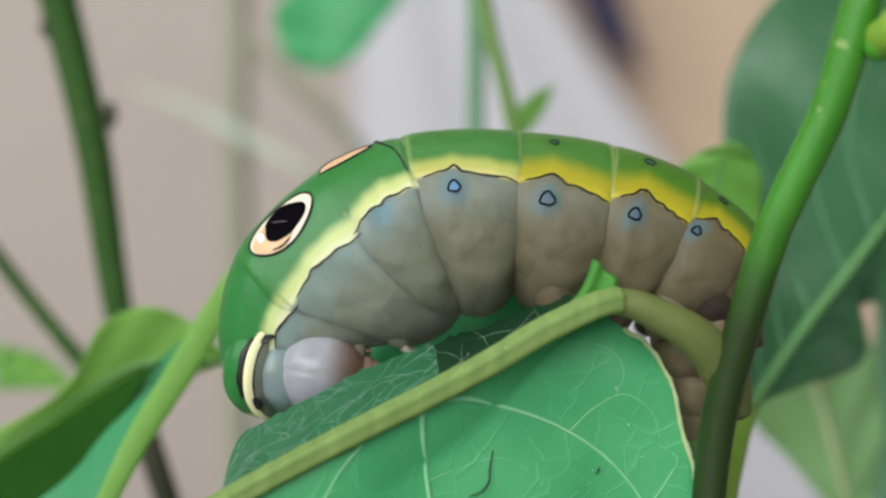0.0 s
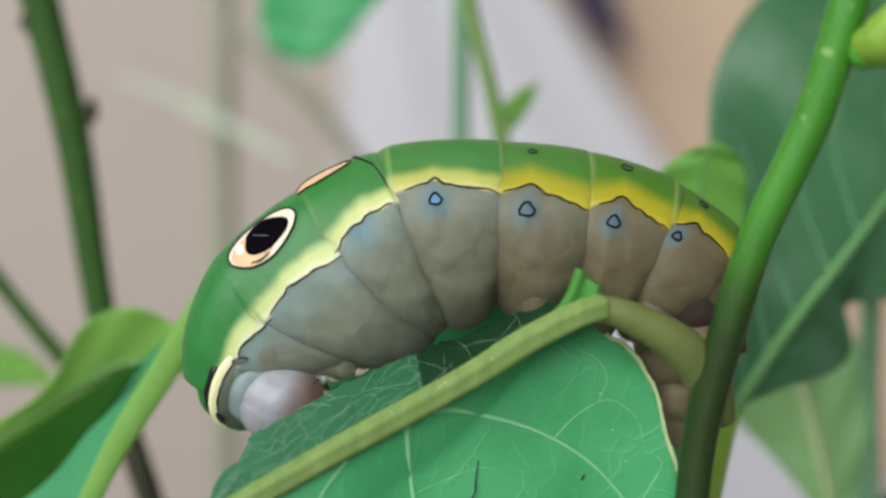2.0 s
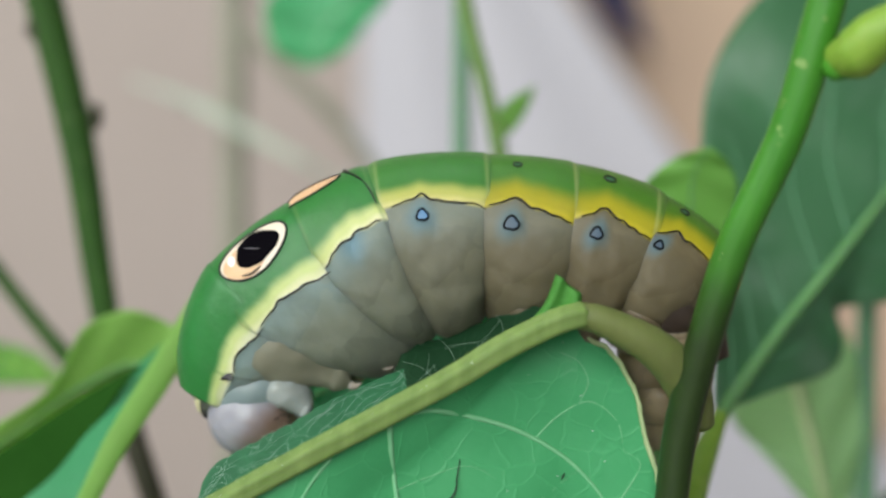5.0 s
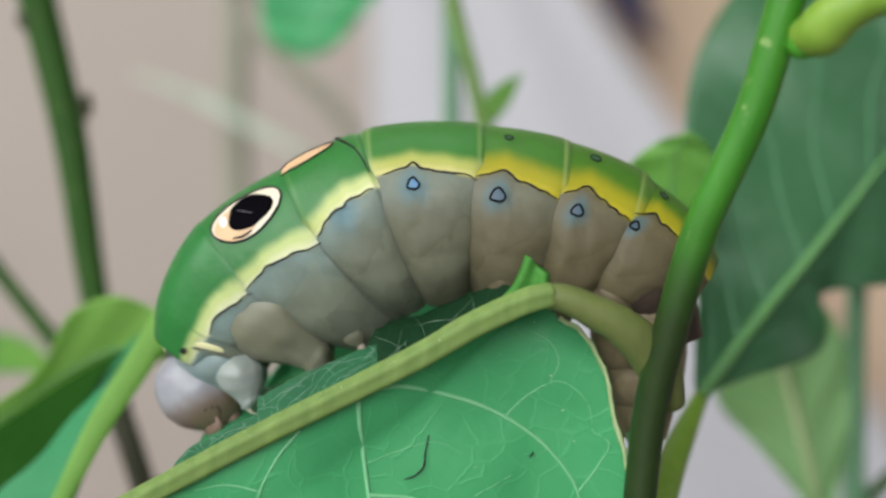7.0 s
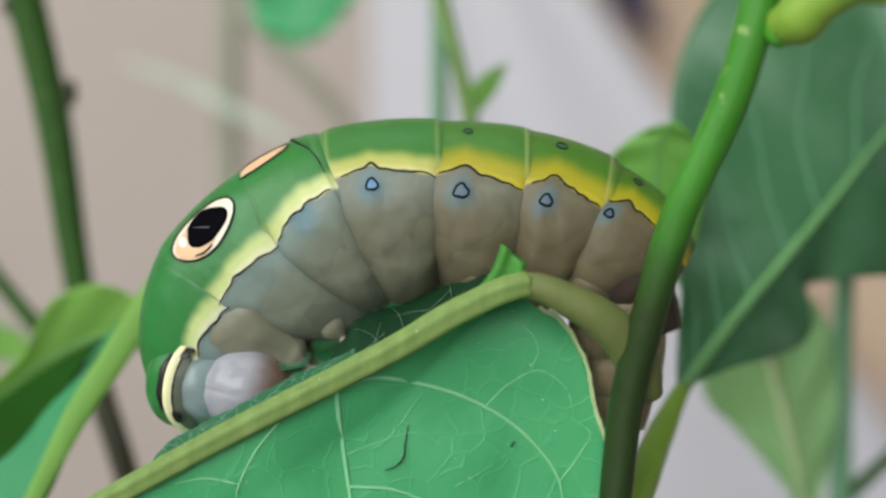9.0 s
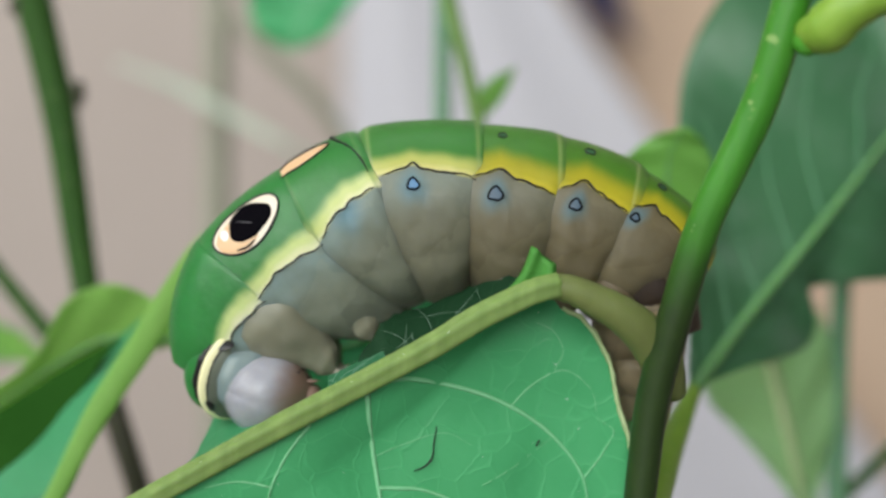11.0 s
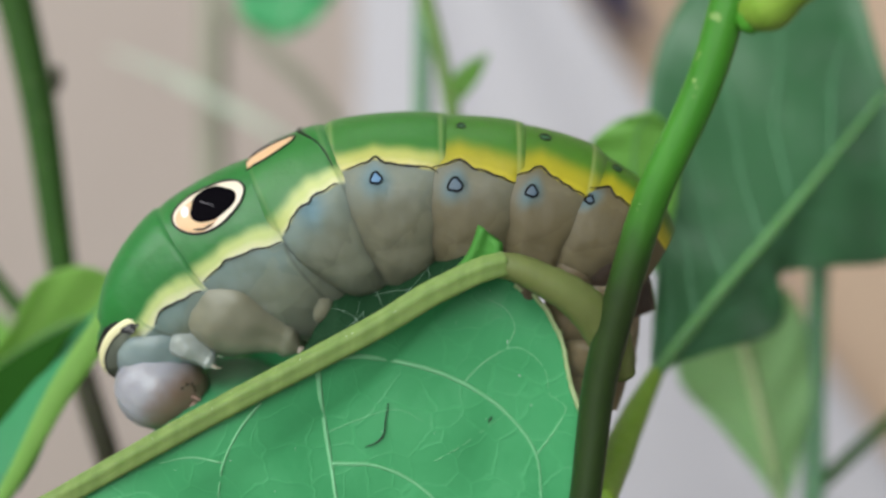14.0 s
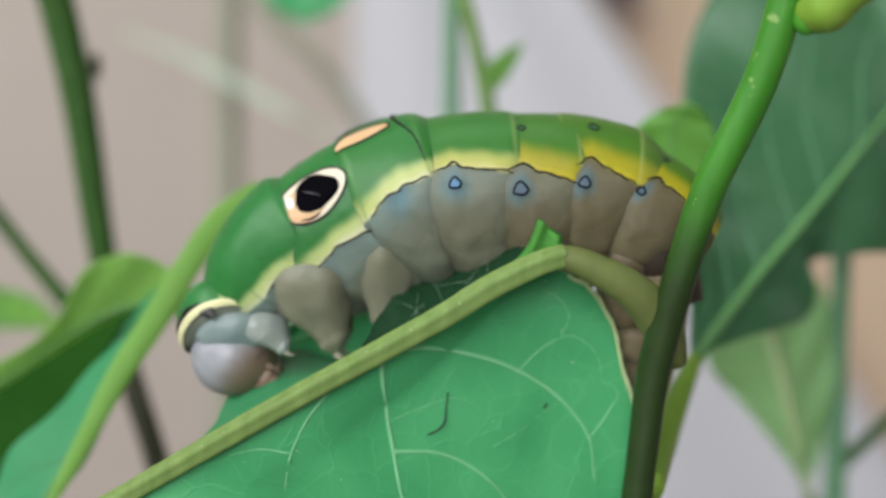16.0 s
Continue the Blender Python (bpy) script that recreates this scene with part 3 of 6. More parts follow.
def pull(point):
    """Brings the leaf's tip half nearer, before the larva's head, along the line of sight of the shot's mean eye."""
    q, eye = np.array(point, float), np.array((0.0, -0.096, 0.3002))
    back = q[1] - eye[1]
    return eye + (q - eye) * (back - nearer(q[0])) / back


def nearer(x):
    return np.interp(x, [-0.016, -0.005, 0.009], [0.0042, 0.0022, 0.0])


# pieces of the strip, by their span along the midrib and across the strip, and the time at which each is bitten off
MORSELS = {(30, 39, 9, 12): 4.6, (39, 48, 9, 12): 3.4, (48, 56, 9, 12): 2.2, (56, 64, 9, 12): 0.9,
           (30, 39, 6, 9): 8.9, (39, 48, 6, 9): 7.9, (48, 56, 6, 9): 6.6, (56, 64, 6, 9): 6.0,
           (30, 39, 3, 6): 11.6, (39, 48, 3, 6): 10.6, (48, 56, 3, 6): 9.9, (56, 64, 3, 6): 9.2}
EATEN_BITS = []


def leaf_silk(ob, grid, rng, count, across):
    """Silk threads laid over a piece of leaf, in the piece's own mesh."""
    me = ob.data
    data = []
    for k in range(count):
        i0 = rng.randrange(0, len(grid))
        i1 = min(len(grid) - 1, max(0, i0 + rng.randrange(-7, 8)))
        a, b = grid[i0][rng.randrange(0, max(1, across // 2))], grid[i1][rng.randrange(across // 2, across + 1)]
        rise = np.array((0, -0.00022, 0.00022))
        middle = (a + b) / 2 + np.array((rng.uniform(-0.0003, 0.0003), 0, rng.uniform(0.0, 0.0002)))
        data.append(tube([a + rise, middle + rise * 1.5, b + rise], [0.000006, 0.000012, 0.000006], 9, 4))
    bm = bmesh.new()
    bm.from_mesh(me)
    me.materials.append(M_SILK)
    verts, faces = join(*data)
    made = [bm.verts.new(tuple(v)) for v in verts]
    for f in faces:
        bm.faces.new([made[i] for i in f]).material_index = 1
    bm.to_mesh(me)
    bm.free()


def eaten_leaf(plant):
    """The leaf on which the larva feeds: one half hangs, the other is eaten down to a strip along the midrib."""
    pivot = PIVOT
    rib = [(0.00972, -0.00020, 0.29712), (0.00506, 0.00120, 0.29513), (-0.00042, 0.00260, 0.29170), (-0.00509, 0.00340, 0.28905), (-0.01168, 0.00400, 0.28544), (-0.01737, 0.00440, 0.28221), (-0.02263, 0.00480, 0.27914), (-0.02934, 0.00520, 0.27524), (-0.03941, 0.00560, 0.26965)]
    edge = [(0.00936, 0.00400, 0.29609), (0.01318, 0.00500, 0.29354), (0.01577, 0.00500, 0.28703), (0.01747, 0.00500, 0.27965), (0.01655, 0.00500, 0.27298), (0.01061, 0.00500, 0.26726), (-0.00222, 0.00500, 0.26344), (-0.02072, 0.00500, 0.26296), (-0.03941, 0.00560, 0.26965)]
    rib, edge = [pull(q) for q in rib], [pull(q) for q in edge]
    n, m = 90, 40
    C, E = resample(rib, n), resample(edge, n)
    rng = random.Random(4)
    rows = []
    for k in range(n):
        row = []
        for j in range(m + 1):
            s = j / m
            q = C[k] + (E[k] - C[k]) * s
            blend = min(1.0, s * 5)
            q[1] = C[k][1] * (1 - blend) + (leaf_depth(q[0], q[2]) - nearer(q[0])) * blend
            if j == m:
                q = q + np.array([rng.uniform(-1, 1), 0, rng.uniform(-1, 1)]) * 0.00012
            row.append(q - pivot)
        rows.append(row)
    leaf = part("eaten_leaf", sheet(rows), M_LEAF, plant, "large green leaf with one half eaten away")
    leaf.location = pivot - np.array(plant.location)
    solid(leaf, 0.0003)
    part("midrib", moved(tube([(0.01036, -0.00060, 0.29718)] + [c - np.array((0, 0.0006, 0)) for c in rib], [0.0004, 0.00098, 0.00105, 0.00103, 0.001, 0.00098, 0.00096, 0.00094, 0.0009, 0.00085, 0.0008], 120, 30, 0.022, 0.8, 0, 0.09), pivot), M_RIB, leaf, "thick pale yellow green midrib")
    # raised veins of the hanging half
    grid = np.array([v + pivot for row in rows for v in row])

    def on(points):
        out = []
        for p in resample([pull(q) for q in points], 26):
            near = np.argmin((grid[:, 0] - p[0]) ** 2 + (grid[:, 2] - p[2]) ** 2)
            out.append(np.array((p[0], grid[near, 1] - 0.00018, p[2])))
        return out
    veins = [([(-0.00540, 0.00500, 0.28816), (-0.00326, 0.00500, 0.28902), (0.00101, 0.00500, 0.28851), (0.00663, 0.00500, 0.28667), (0.01031, 0.00500, 0.28416), (0.01294, 0.00500, 0.28059), (0.01343, 0.00500, 0.27679)], 0.00034),
             ([(-0.00540, 0.00500, 0.28816), (-0.00515, 0.00500, 0.28436), (-0.00447, 0.00500, 0.28008), (-0.00321, 0.00500, 0.27438), (-0.00034, 0.00500, 0.26963)], 0.00034),
             ([(-0.00427, 0.00500, 0.27970), (-0.00038, 0.00500, 0.27952), (0.00439, 0.00500, 0.27677), (0.00726, 0.00500, 0.27249)], 0.00024),
             ([(-0.01013, 0.00500, 0.28506), (-0.01178, 0.00500, 0.28292), (-0.01320, 0.00500, 0.28007), (-0.01413, 0.00500, 0.27532)], 0.0002),
             ([(0.00663, 0.00500, 0.28667), (0.00862, 0.00500, 0.28867), (0.01100, 0.00500, 0.28987), (0.01339, 0.00500, 0.28821), (0.01397, 0.00500, 0.28583)], 0.0001),
             ([(0.01028, 0.00500, 0.28987), (0.01090, 0.00500, 0.29153), (0.01003, 0.00500, 0.29320), (0.00860, 0.00500, 0.29390)], 0.00008),
             ([(-0.00490, 0.00500, 0.28222), (-0.00229, 0.00500, 0.28341), (0.00150, 0.00500, 0.28437), (0.00341, 0.00500, 0.28343)], 0.00006),
             ([(0.01294, 0.00500, 0.28059), (0.01460, 0.00500, 0.28298), (0.01531, 0.00500, 0.28488), (0.01397, 0.00500, 0.28583)], 0.0001),
             ([(0.00437, 0.00500, 0.28010), (0.00675, 0.00500, 0.28153), (0.01031, 0.00500, 0.28416)], 0.00006),
             ([(-0.01329, 0.00500, 0.27978), (-0.01604, 0.00500, 0.28016), (-0.01888, 0.00500, 0.27958)], 0.00014)]
    for pts, r in veins:
        part("vein", moved(tube(on(pts), [r * 0.7, r * 0.5, r * 0.2], 60, 8, 0.12, 0.6), pivot), M_VEIN, leaf)
    # bare rim of the outer edge
    part("leaf_rim", moved(tube([e - np.array((0, 0.0, 0)) for e in [rows[k][m] + pivot + np.array((0, -0.0002, 0)) for k in range(4, n - 20, 2)]], [0.0002, 0.00026], 110, 6, 0.3), pivot), M_RIM, leaf, "pale dry leaf rim")
    # strip that is left behind the midrib, with a ragged edge; the larva bites it off row by row
    out = []
    for k in range(n):
        row = []
        u = k / (n - 1)
        bite = 0.0006 * noise.noise(Vector((u * 16, 2.0, 0))) + 0.0003 * noise.noise(Vector((u * 60, 5.0, 0)))
        wide = np.interp(u, [0, 0.04, 0.12, 0.3, 0.68, 0.70, 0.72, 1], [0.25, 0.42, 0.7, 1.0, 1.0, 0.7, 0.2, 0.1])
        stand = np.interp(u, [0.22, 0.46], [0.0, 1.0])
        way = np.array((-0.0010, 0.0066, 0.0030)) * (1 - stand) + np.array((-0.0009, 0.0026, 0.0042)) * stand
        for j in range(13):
            s = j / 12
            q = C[k] + way * wide * s + np.array((0, bite, bite * 0.6)) * s * s
            q[2] -= 0.0004 * math.sin(s * math.pi) * wide
            q += np.array((noise.noise(Vector((k * 0.8, j * 0.9, 0))), 0, noise.noise(Vector((k * 0.8, j * 0.9, 4))))) * 0.00016 * (s > 0)
            row.append(q - pivot)
        out.append(row)
    whole = 30
    behind, strip = np.array((0, 0.0004, -0.0002)), []
    for k, row in enumerate(out):
        # the rest tapers off towards the part that is eaten
        last = 12 if k <= whole else max(3, 12 - int(1.2 * (k - whole)))
        strip.append([row[min(j, last)] + behind * (k > whole and j > 3) for j in range(13)])
    band = part("leaf_strip", thick_sheet(strip, 0.0003), M_LEAF_TOP_SHADED, leaf, "strip of leaf painted dark for shade, with bitten edge and silk")
    leaf_silk(band, strip[:whole + 1], rng, 10, 12)
    for (k0, k1, j0, j1), at in MORSELS.items():
        piece = [row[j0:j1 + 1] for row in out[k0:k1 + 1]]
        middle = sum(v for row in piece for v in row) / (len(piece) * len(piece[0]))
        ob = part("leaf_morsel", thick_sheet([[v - middle for v in row] for row in piece], 0.0003), M_LEAF_TOP, leaf, "silk-covered piece of leaf being eaten")
        ob.location = middle
        EATEN_BITS.append((ob, middle + pivot, at))
        leaf_silk(ob, [[v - middle for v in row] for row in piece], rng, 8, j1 - j0)
    # flap of blade that is still whole near the tip
    foot = [C[int(k)] + np.array((0, 0.0004, 0)) for k in np.linspace(0.78 * (n - 1), 0.42 * (n - 1), 30)]
    brow = resample([(-0.02220, 0.00500, 0.27910), (-0.02046, 0.00700, 0.28135), (-0.01931, 0.01000, 0.28395), (-0.01858, 0.01300, 0.28596), (-0.01702, 0.01450, 0.28701), (-0.01365, 0.01450, 0.28713), (-0.01006, 0.01200, 0.28672), (-0.00726, 0.00800, 0.28731)], 30)
    flap = []
    for k in range(30):
        tear = np.array((noise.noise(Vector((k * 0.5, 1.0, 0))), 0, noise.noise(Vector((k * 0.5, 7.0, 0))))) * 0.0003
        flap.append([foot[k] + (brow[k] + tear - foot[k]) * (j / 10) + np.array((0, 0.0009, -0.0002)) * math.sin(j / 10 * math.pi) - pivot for j in range(11)])
    solid(part("leaf_flap", sheet(flap), M_LEAF_MID, leaf, "green flap of leaf with bitten edge"), 0.0003)
    # the upturned scrap at the base of the midrib
    scrap = []
    for k in range(12):
        s = k / 11
        a = np.array((0.00480, 0.00060, 0.29570)) * (1 - s) + np.array((0.00782, -0.00060, 0.30018)) * s
        b = np.array((0.00860, -0.00060, 0.29640)) * (1 - s) + np.array((0.00930, -0.00080, 0.29885)) * s
        scrap.append([a + (b - a) * j / 6 + np.array((0.0004 * math.sin(s * 3), 0.0007 * math.sin(j / 6 * math.pi), -0.0005 * math.sin(s * math.pi))) - pivot for j in range(7)])
    solid(part("leaf_scrap", sheet(scrap), M_SCRAP, leaf, "upturned bitten leaf scrap"), 0.0007)
    # pale specks along the midrib and scattered over the blade
    dots = []
    for k in range(34):
        i = rng.randrange(6, 70)
        v = rows[i][rng.choice((0, rng.randrange(2, 36), rng.randrange(2, 36)))]
        on_rib = v is rows[i][0]
        c = v + np.array((0, -0.0015, rng.uniform(0.0004, 0.0008))) if on_rib else v + np.array((0, -0.0003, 0))
        r = rng.uniform(0.00002, 0.00005)
        dots.append(ball(c, (r * rng.uniform(0.8, 2.0), r * 0.7, r), 4, 6))
    tagged(part("leaf_specks", join(*dots), M_WHITE, leaf, "tiny pale specks"), kind="stuff")
    # short pale hairs along the midrib's upper edge and the bare rim
    hairs = []
    for k in range(150):
        i = rng.randrange(4, 78)
        if k % 3:
            foot = rows[i][0] + np.array((rng.uniform(-0.0003, 0.0003), -0.0008, 0.0008))
            tip = foot + np.array((rng.uniform(-0.0002, 0.0002), -0.0001, rng.uniform(0.0001, 0.0004)))
        else:
            foot = rows[min(i, 66)][m] + np.array((0, -0.0002, 0))
            tip = foot + np.array((rng.uniform(0.0001, 0.0003), -0.0001, rng.uniform(-0.0001, 0.0003)))
        hairs.append(tube([foot, tip], [0.000018, 0.000006], 2, 4))
    tagged(part("leaf_hairs", join(*hairs), M_RIM, leaf, "short pale hairs on the leaf"), kind="stuff")
    # a dark crooked fibre and a small speck on the blade
    def fibre(points, r):
        part("dark_fibre", moved(tube([p - np.array((0, 0.0002, 0)) for p in on(points)], [r * 0.5, r, r * 0.6], 24, 6, 0.3), pivot), M_BLACK, leaf)
    fibre([(0.00041, 0.00500, 0.28499), (0.00018, 0.00500, 0.28342), (0.00009, 0.00500, 0.28237), (-0.00053, 0.00500, 0.28161), (-0.00143, 0.00500, 0.28123)], 0.00008)
    fibre([(0.00912, 0.00500, 0.28392), (0.00883, 0.00500, 0.28339)], 0.00008)
    return leaf


# ---- plants behind ----
def left_plant():
    at = (-0.03524, 0.05000, 0.26968)
    at = (at[0], at[1], 0.0)
    plant = holder("left_shrub_shoot", at, "dark green shrub shoot with folded leaf, out of focus", "plant")
    pts = [(-0.05353, 0.05700, 0.34190), (-0.05079, 0.05700, 0.33121), (-0.04710, 0.05600, 0.31684), (-0.04342, 0.05400, 0.29702), (-0.04025, 0.05200, 0.28324), (-0.03524, 0.05000, 0.26968)]
    f = pts[-1]
    part("upper_stem", moved(tube(pts[:5], [0.0024, 0.0024, 0.0022, 0.0018, 0.0016], 40, 14), at), M_STEM_DARK, plant, "dark green stem")
    part("lower_stem", moved(tube(pts[4:] + [(f[0] + 0.006, f[1], 0.2), (f[0] + 0.012, f[1], -0.01)], [0.0016, 0.0015, 0.0016, 0.002], 30, 14), at), M_STEM_BROWN, plant, "dark brown woody stem")
    part("stem_scar", moved(ball((-0.04434, 0.05500, 0.31921), (0.0008, 0.0008, 0.0018)), at), M_STEM_BROWN, plant)
    part("stem_tip", moved(ball((-0.05202, 0.05600, 0.33015), (0.0015, 0.001, 0.0014)), at), M_STEM_BROWN, plant)
    part("side_stem", moved(tube([(-0.06092, 0.05800, 0.30407), (-0.05481, 0.05700, 0.29656), (-0.04776, 0.05500, 0.28888), (-0.04086, 0.05300, 0.28243)], [0.001, 0.001, 0.0011, 0.001], 24, 12), at), M_STEM_DARK, plant, "thin dark green side stem")
    # leaf that folds along its pale midrib
    rib = [(-0.01900, 0.02700, 0.30300), (-0.02676, 0.02600, 0.29535), (-0.02996, 0.02400, 0.28980), (-0.03331, 0.02200, 0.28443), (-0.03761, 0.02000, 0.27544), (-0.04094, 0.01800, 0.26891)]
    left = [(-0.01900, 0.02700, 0.30300), (-0.02893, 0.02800, 0.29364), (-0.03586, 0.02800, 0.28828), (-0.04337, 0.02800, 0.28362), (-0.05103, 0.02700, 0.27567), (-0.04094, 0.01800, 0.26891)]
    right = [(-0.01900, 0.02700, 0.30300), (-0.02587, 0.02500, 0.29494), (-0.02844, 0.02300, 0.28978), (-0.03167, 0.02100, 0.28402), (-0.03568, 0.01900, 0.27566), (-0.04094, 0.01800, 0.26891)]
    fold = build_leaf(plant, at, left, rib, right, M_LEAF_MID, 0.0004, M_RIB_BACK, "leaf", "folded teal green leaf with light margin", 3, seed=9, cup=0.001)
    part("leaf_margin", moved(tube([(-0.01900, 0.02600, 0.30330), (-0.02290, 0.02450, 0.30000), (-0.02605, 0.02400, 0.29532), (-0.02887, 0.02200, 0.29008), (-0.03206, 0.02000, 0.28459), (-0.03617, 0.01800, 0.27587), (-0.03919, 0.01600, 0.26998)], [0.0009, 0.00125, 0.0013, 0.00135, 0.0012, 0.0008, 0.0002], 48, 12, 0.0, 0.3), at), M_LEAF_LIME, fold, "light green turned-up margin")
    rib2 = [(-0.02555, 0.03000, 0.29048), (-0.03029, 0.03400, 0.29016), (-0.03568, 0.03600, 0.29000), (-0.04121, 0.03600, 0.28720), (-0.04700, 0.03500, 0.28299), (-0.05390, 0.03400, 0.27855)]
    up = [(-0.02555, 0.03000, 0.29048), (-0.02977, 0.03300, 0.29417), (-0.03430, 0.03300, 0.29608), (-0.03928, 0.03400, 0.29439), (-0.04302, 0.03400, 0.28800), (-0.05390, 0.03400, 0.28159)]
    low = [(-0.02555, 0.03000, 0.29048), (-0.03074, 0.03600, 0.28890), (-0.03620, 0.03800, 0.28922), (-0.04182, 0.03800, 0.28575), (-0.04770, 0.03700, 0.28149), (-0.05389, 0.03400, 0.27794)]
    build_leaf(plant, at, up, rib2, low, M_LEAF_LIME, 0.0003, M_RIB_BACK, "leaf", "light green curling leaf", 0, seed=11, ripple=0.0003)
    # dark sheet added where the folded leaf falls into shade
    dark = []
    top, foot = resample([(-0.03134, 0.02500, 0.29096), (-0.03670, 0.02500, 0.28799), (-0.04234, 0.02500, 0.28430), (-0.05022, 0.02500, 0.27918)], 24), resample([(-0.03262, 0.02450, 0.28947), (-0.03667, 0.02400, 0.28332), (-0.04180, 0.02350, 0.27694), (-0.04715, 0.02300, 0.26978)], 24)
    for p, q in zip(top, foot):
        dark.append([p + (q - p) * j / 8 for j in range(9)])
    solid(part("leaf", moved(sheet(dark), at), M_LEAF_SHADE, plant, "dark green sheet standing in for shade on the leaf"), 0.0003)
    build_leaf(plant, at, [(-0.05242, 0.07000, 0.28427), (-0.05741, 0.07100, 0.28845), (-0.06478, 0.07200, 0.29032)], [(-0.05242, 0.07000, 0.28427), (-0.05818, 0.07100, 0.28650), (-0.06478, 0.07200, 0.28797)], [(-0.05242, 0.07000, 0.28427), (-0.05895, 0.07100, 0.28416), (-0.06476, 0.07200, 0.28405)], M_LEAF_YOUNG, 0.0003, M_PETIOLE, "leaf", "small yellowish green leaf", 2, seed=12)
    return plant


def back_plant():
    at = (0.00586, 0.05300, 0.26914)
    at = (at[0], at[1], 0.0)
    plant = holder("back_shrub_shoot", at, "green shrub shoots with a small pointed leaf, out of focus", "plant")
    f = (0.00780, 0.05200, 0.29586)
    part("front_stem", moved(tube([(0.00033, 0.05000, 0.34102), (0.00176, 0.05100, 0.33029), (0.00406, 0.05100, 0.32136), (0.00565, 0.05200, 0.31388), f, (f[0], f[1], 0.15), (f[0], f[1], -0.01)], [0.0009, 0.0010, 0.0009, 0.0010, 0.0012, 0.0014, 0.0016], 50, 12), at), M_STEM_THIN, plant, "thin light green stem")
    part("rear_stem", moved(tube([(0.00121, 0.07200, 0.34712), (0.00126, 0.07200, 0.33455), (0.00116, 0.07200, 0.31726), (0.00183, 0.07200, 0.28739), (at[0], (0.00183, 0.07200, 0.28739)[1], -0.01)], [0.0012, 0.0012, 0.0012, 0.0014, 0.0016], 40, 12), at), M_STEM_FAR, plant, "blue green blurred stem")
    build_leaf(plant, at, [(0.00546, 0.05100, 0.31551), (0.00545, 0.05100, 0.31895), (0.00710, 0.05100, 0.32068), (0.00985, 0.05100, 0.32207)], [(0.00546, 0.05100, 0.31551), (0.00642, 0.05100, 0.31792), (0.00800, 0.05100, 0.32000), (0.00985, 0.05100, 0.32207)], [(0.00546, 0.05100, 0.31551), (0.00711, 0.05100, 0.31689), (0.00848, 0.05100, 0.31876), (0.00985, 0.05100, 0.32207)], M_LEAF_YOUNG, 0.0002, M_RIB, "leaf", "small pointed green leaf", 2, seed=14)
    build_leaf(plant, at, [(-0.00631, 0.10000, 0.35117), (-0.01911, 0.10000, 0.34834), (-0.03005, 0.10000, 0.34188), (-0.02820, 0.10000, 0.33458), (-0.02252, 0.10000, 0.33186)], [(-0.00631, 0.10000, 0.35117), (-0.01452, 0.10000, 0.34471), (-0.01999, 0.10000, 0.33919), (-0.02181, 0.10000, 0.33552), (-0.02252, 0.10000, 0.33186)],
               [(-0.00631, 0.10000, 0.35117), (-0.00995, 0.10000, 0.34382), (-0.01359, 0.10000, 0.33923), (-0.01723, 0.10000, 0.33463), (-0.02252, 0.10000, 0.33186)], M_LEAF, 0.0004, M_VEIN, "leaf", "hanging blurred green leaf", 3, seed=15)
    part("leaf_twig", moved(tube([(-0.00631, 0.10000, 0.35117), (-0.00081, 0.08500, 0.35409), (0.00033, 0.05000, 0.34102)], [0.0004, 0.0005, 0.0006], 16, 8), at), M_STEM, plant)
    return plant


def right_plant():
    at = (0.05375, 0.06200, 0.26737)
    at = (at[0], at[1], 0.0)
    plant = holder("right_shrub_shoot", at, "green shrub shoot with broad leaf, out of focus", "plant")
    f = (0.05301, 0.06200, 0.26603)
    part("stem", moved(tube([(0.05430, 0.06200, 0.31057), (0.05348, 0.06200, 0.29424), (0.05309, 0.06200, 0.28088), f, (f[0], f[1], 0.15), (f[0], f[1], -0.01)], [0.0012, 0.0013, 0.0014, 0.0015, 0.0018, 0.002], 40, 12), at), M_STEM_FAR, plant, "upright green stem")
    part("side_stem", moved(tube([(0.06846, 0.06000, 0.28190), (0.05931, 0.06100, 0.27327), (0.05375, 0.06200, 0.26751)], [0.0008, 0.0009, 0.001], 20, 10), at), M_STEM_DARK, plant, "thin green side stem")
    build_leaf(plant, at, [(0.03988, 0.05500, 0.29446), (0.03385, 0.05400, 0.28955), (0.03367, 0.05400, 0.28251), (0.03854, 0.05500, 0.27673), (0.04419, 0.05600, 0.27016), (0.04774, 0.05700, 0.26494)], [(0.03988, 0.05500, 0.29446), (0.04219, 0.05500, 0.28596), (0.04407, 0.05500, 0.27887), (0.04612, 0.05600, 0.27088), (0.04774, 0.05700, 0.26494)],
               [(0.03988, 0.05500, 0.29446), (0.04834, 0.05700, 0.29298), (0.05116, 0.05800, 0.28498), (0.05077, 0.05800, 0.27412), (0.04774, 0.05700, 0.26494)], M_LEAF_DULL, 0.0009, M_RIM, "leaf", "broad blurred green leaf with pale midrib", 2, seed=17)
    part("leaf_stalk", moved(tube([(0.04774, 0.05700, 0.26494), (0.05020, 0.05900, 0.26120), (0.05319, 0.06200, 0.25786)], [0.0006, 0.0007, 0.0008], 16, 8), at), M_RIB, plant)
    return plant


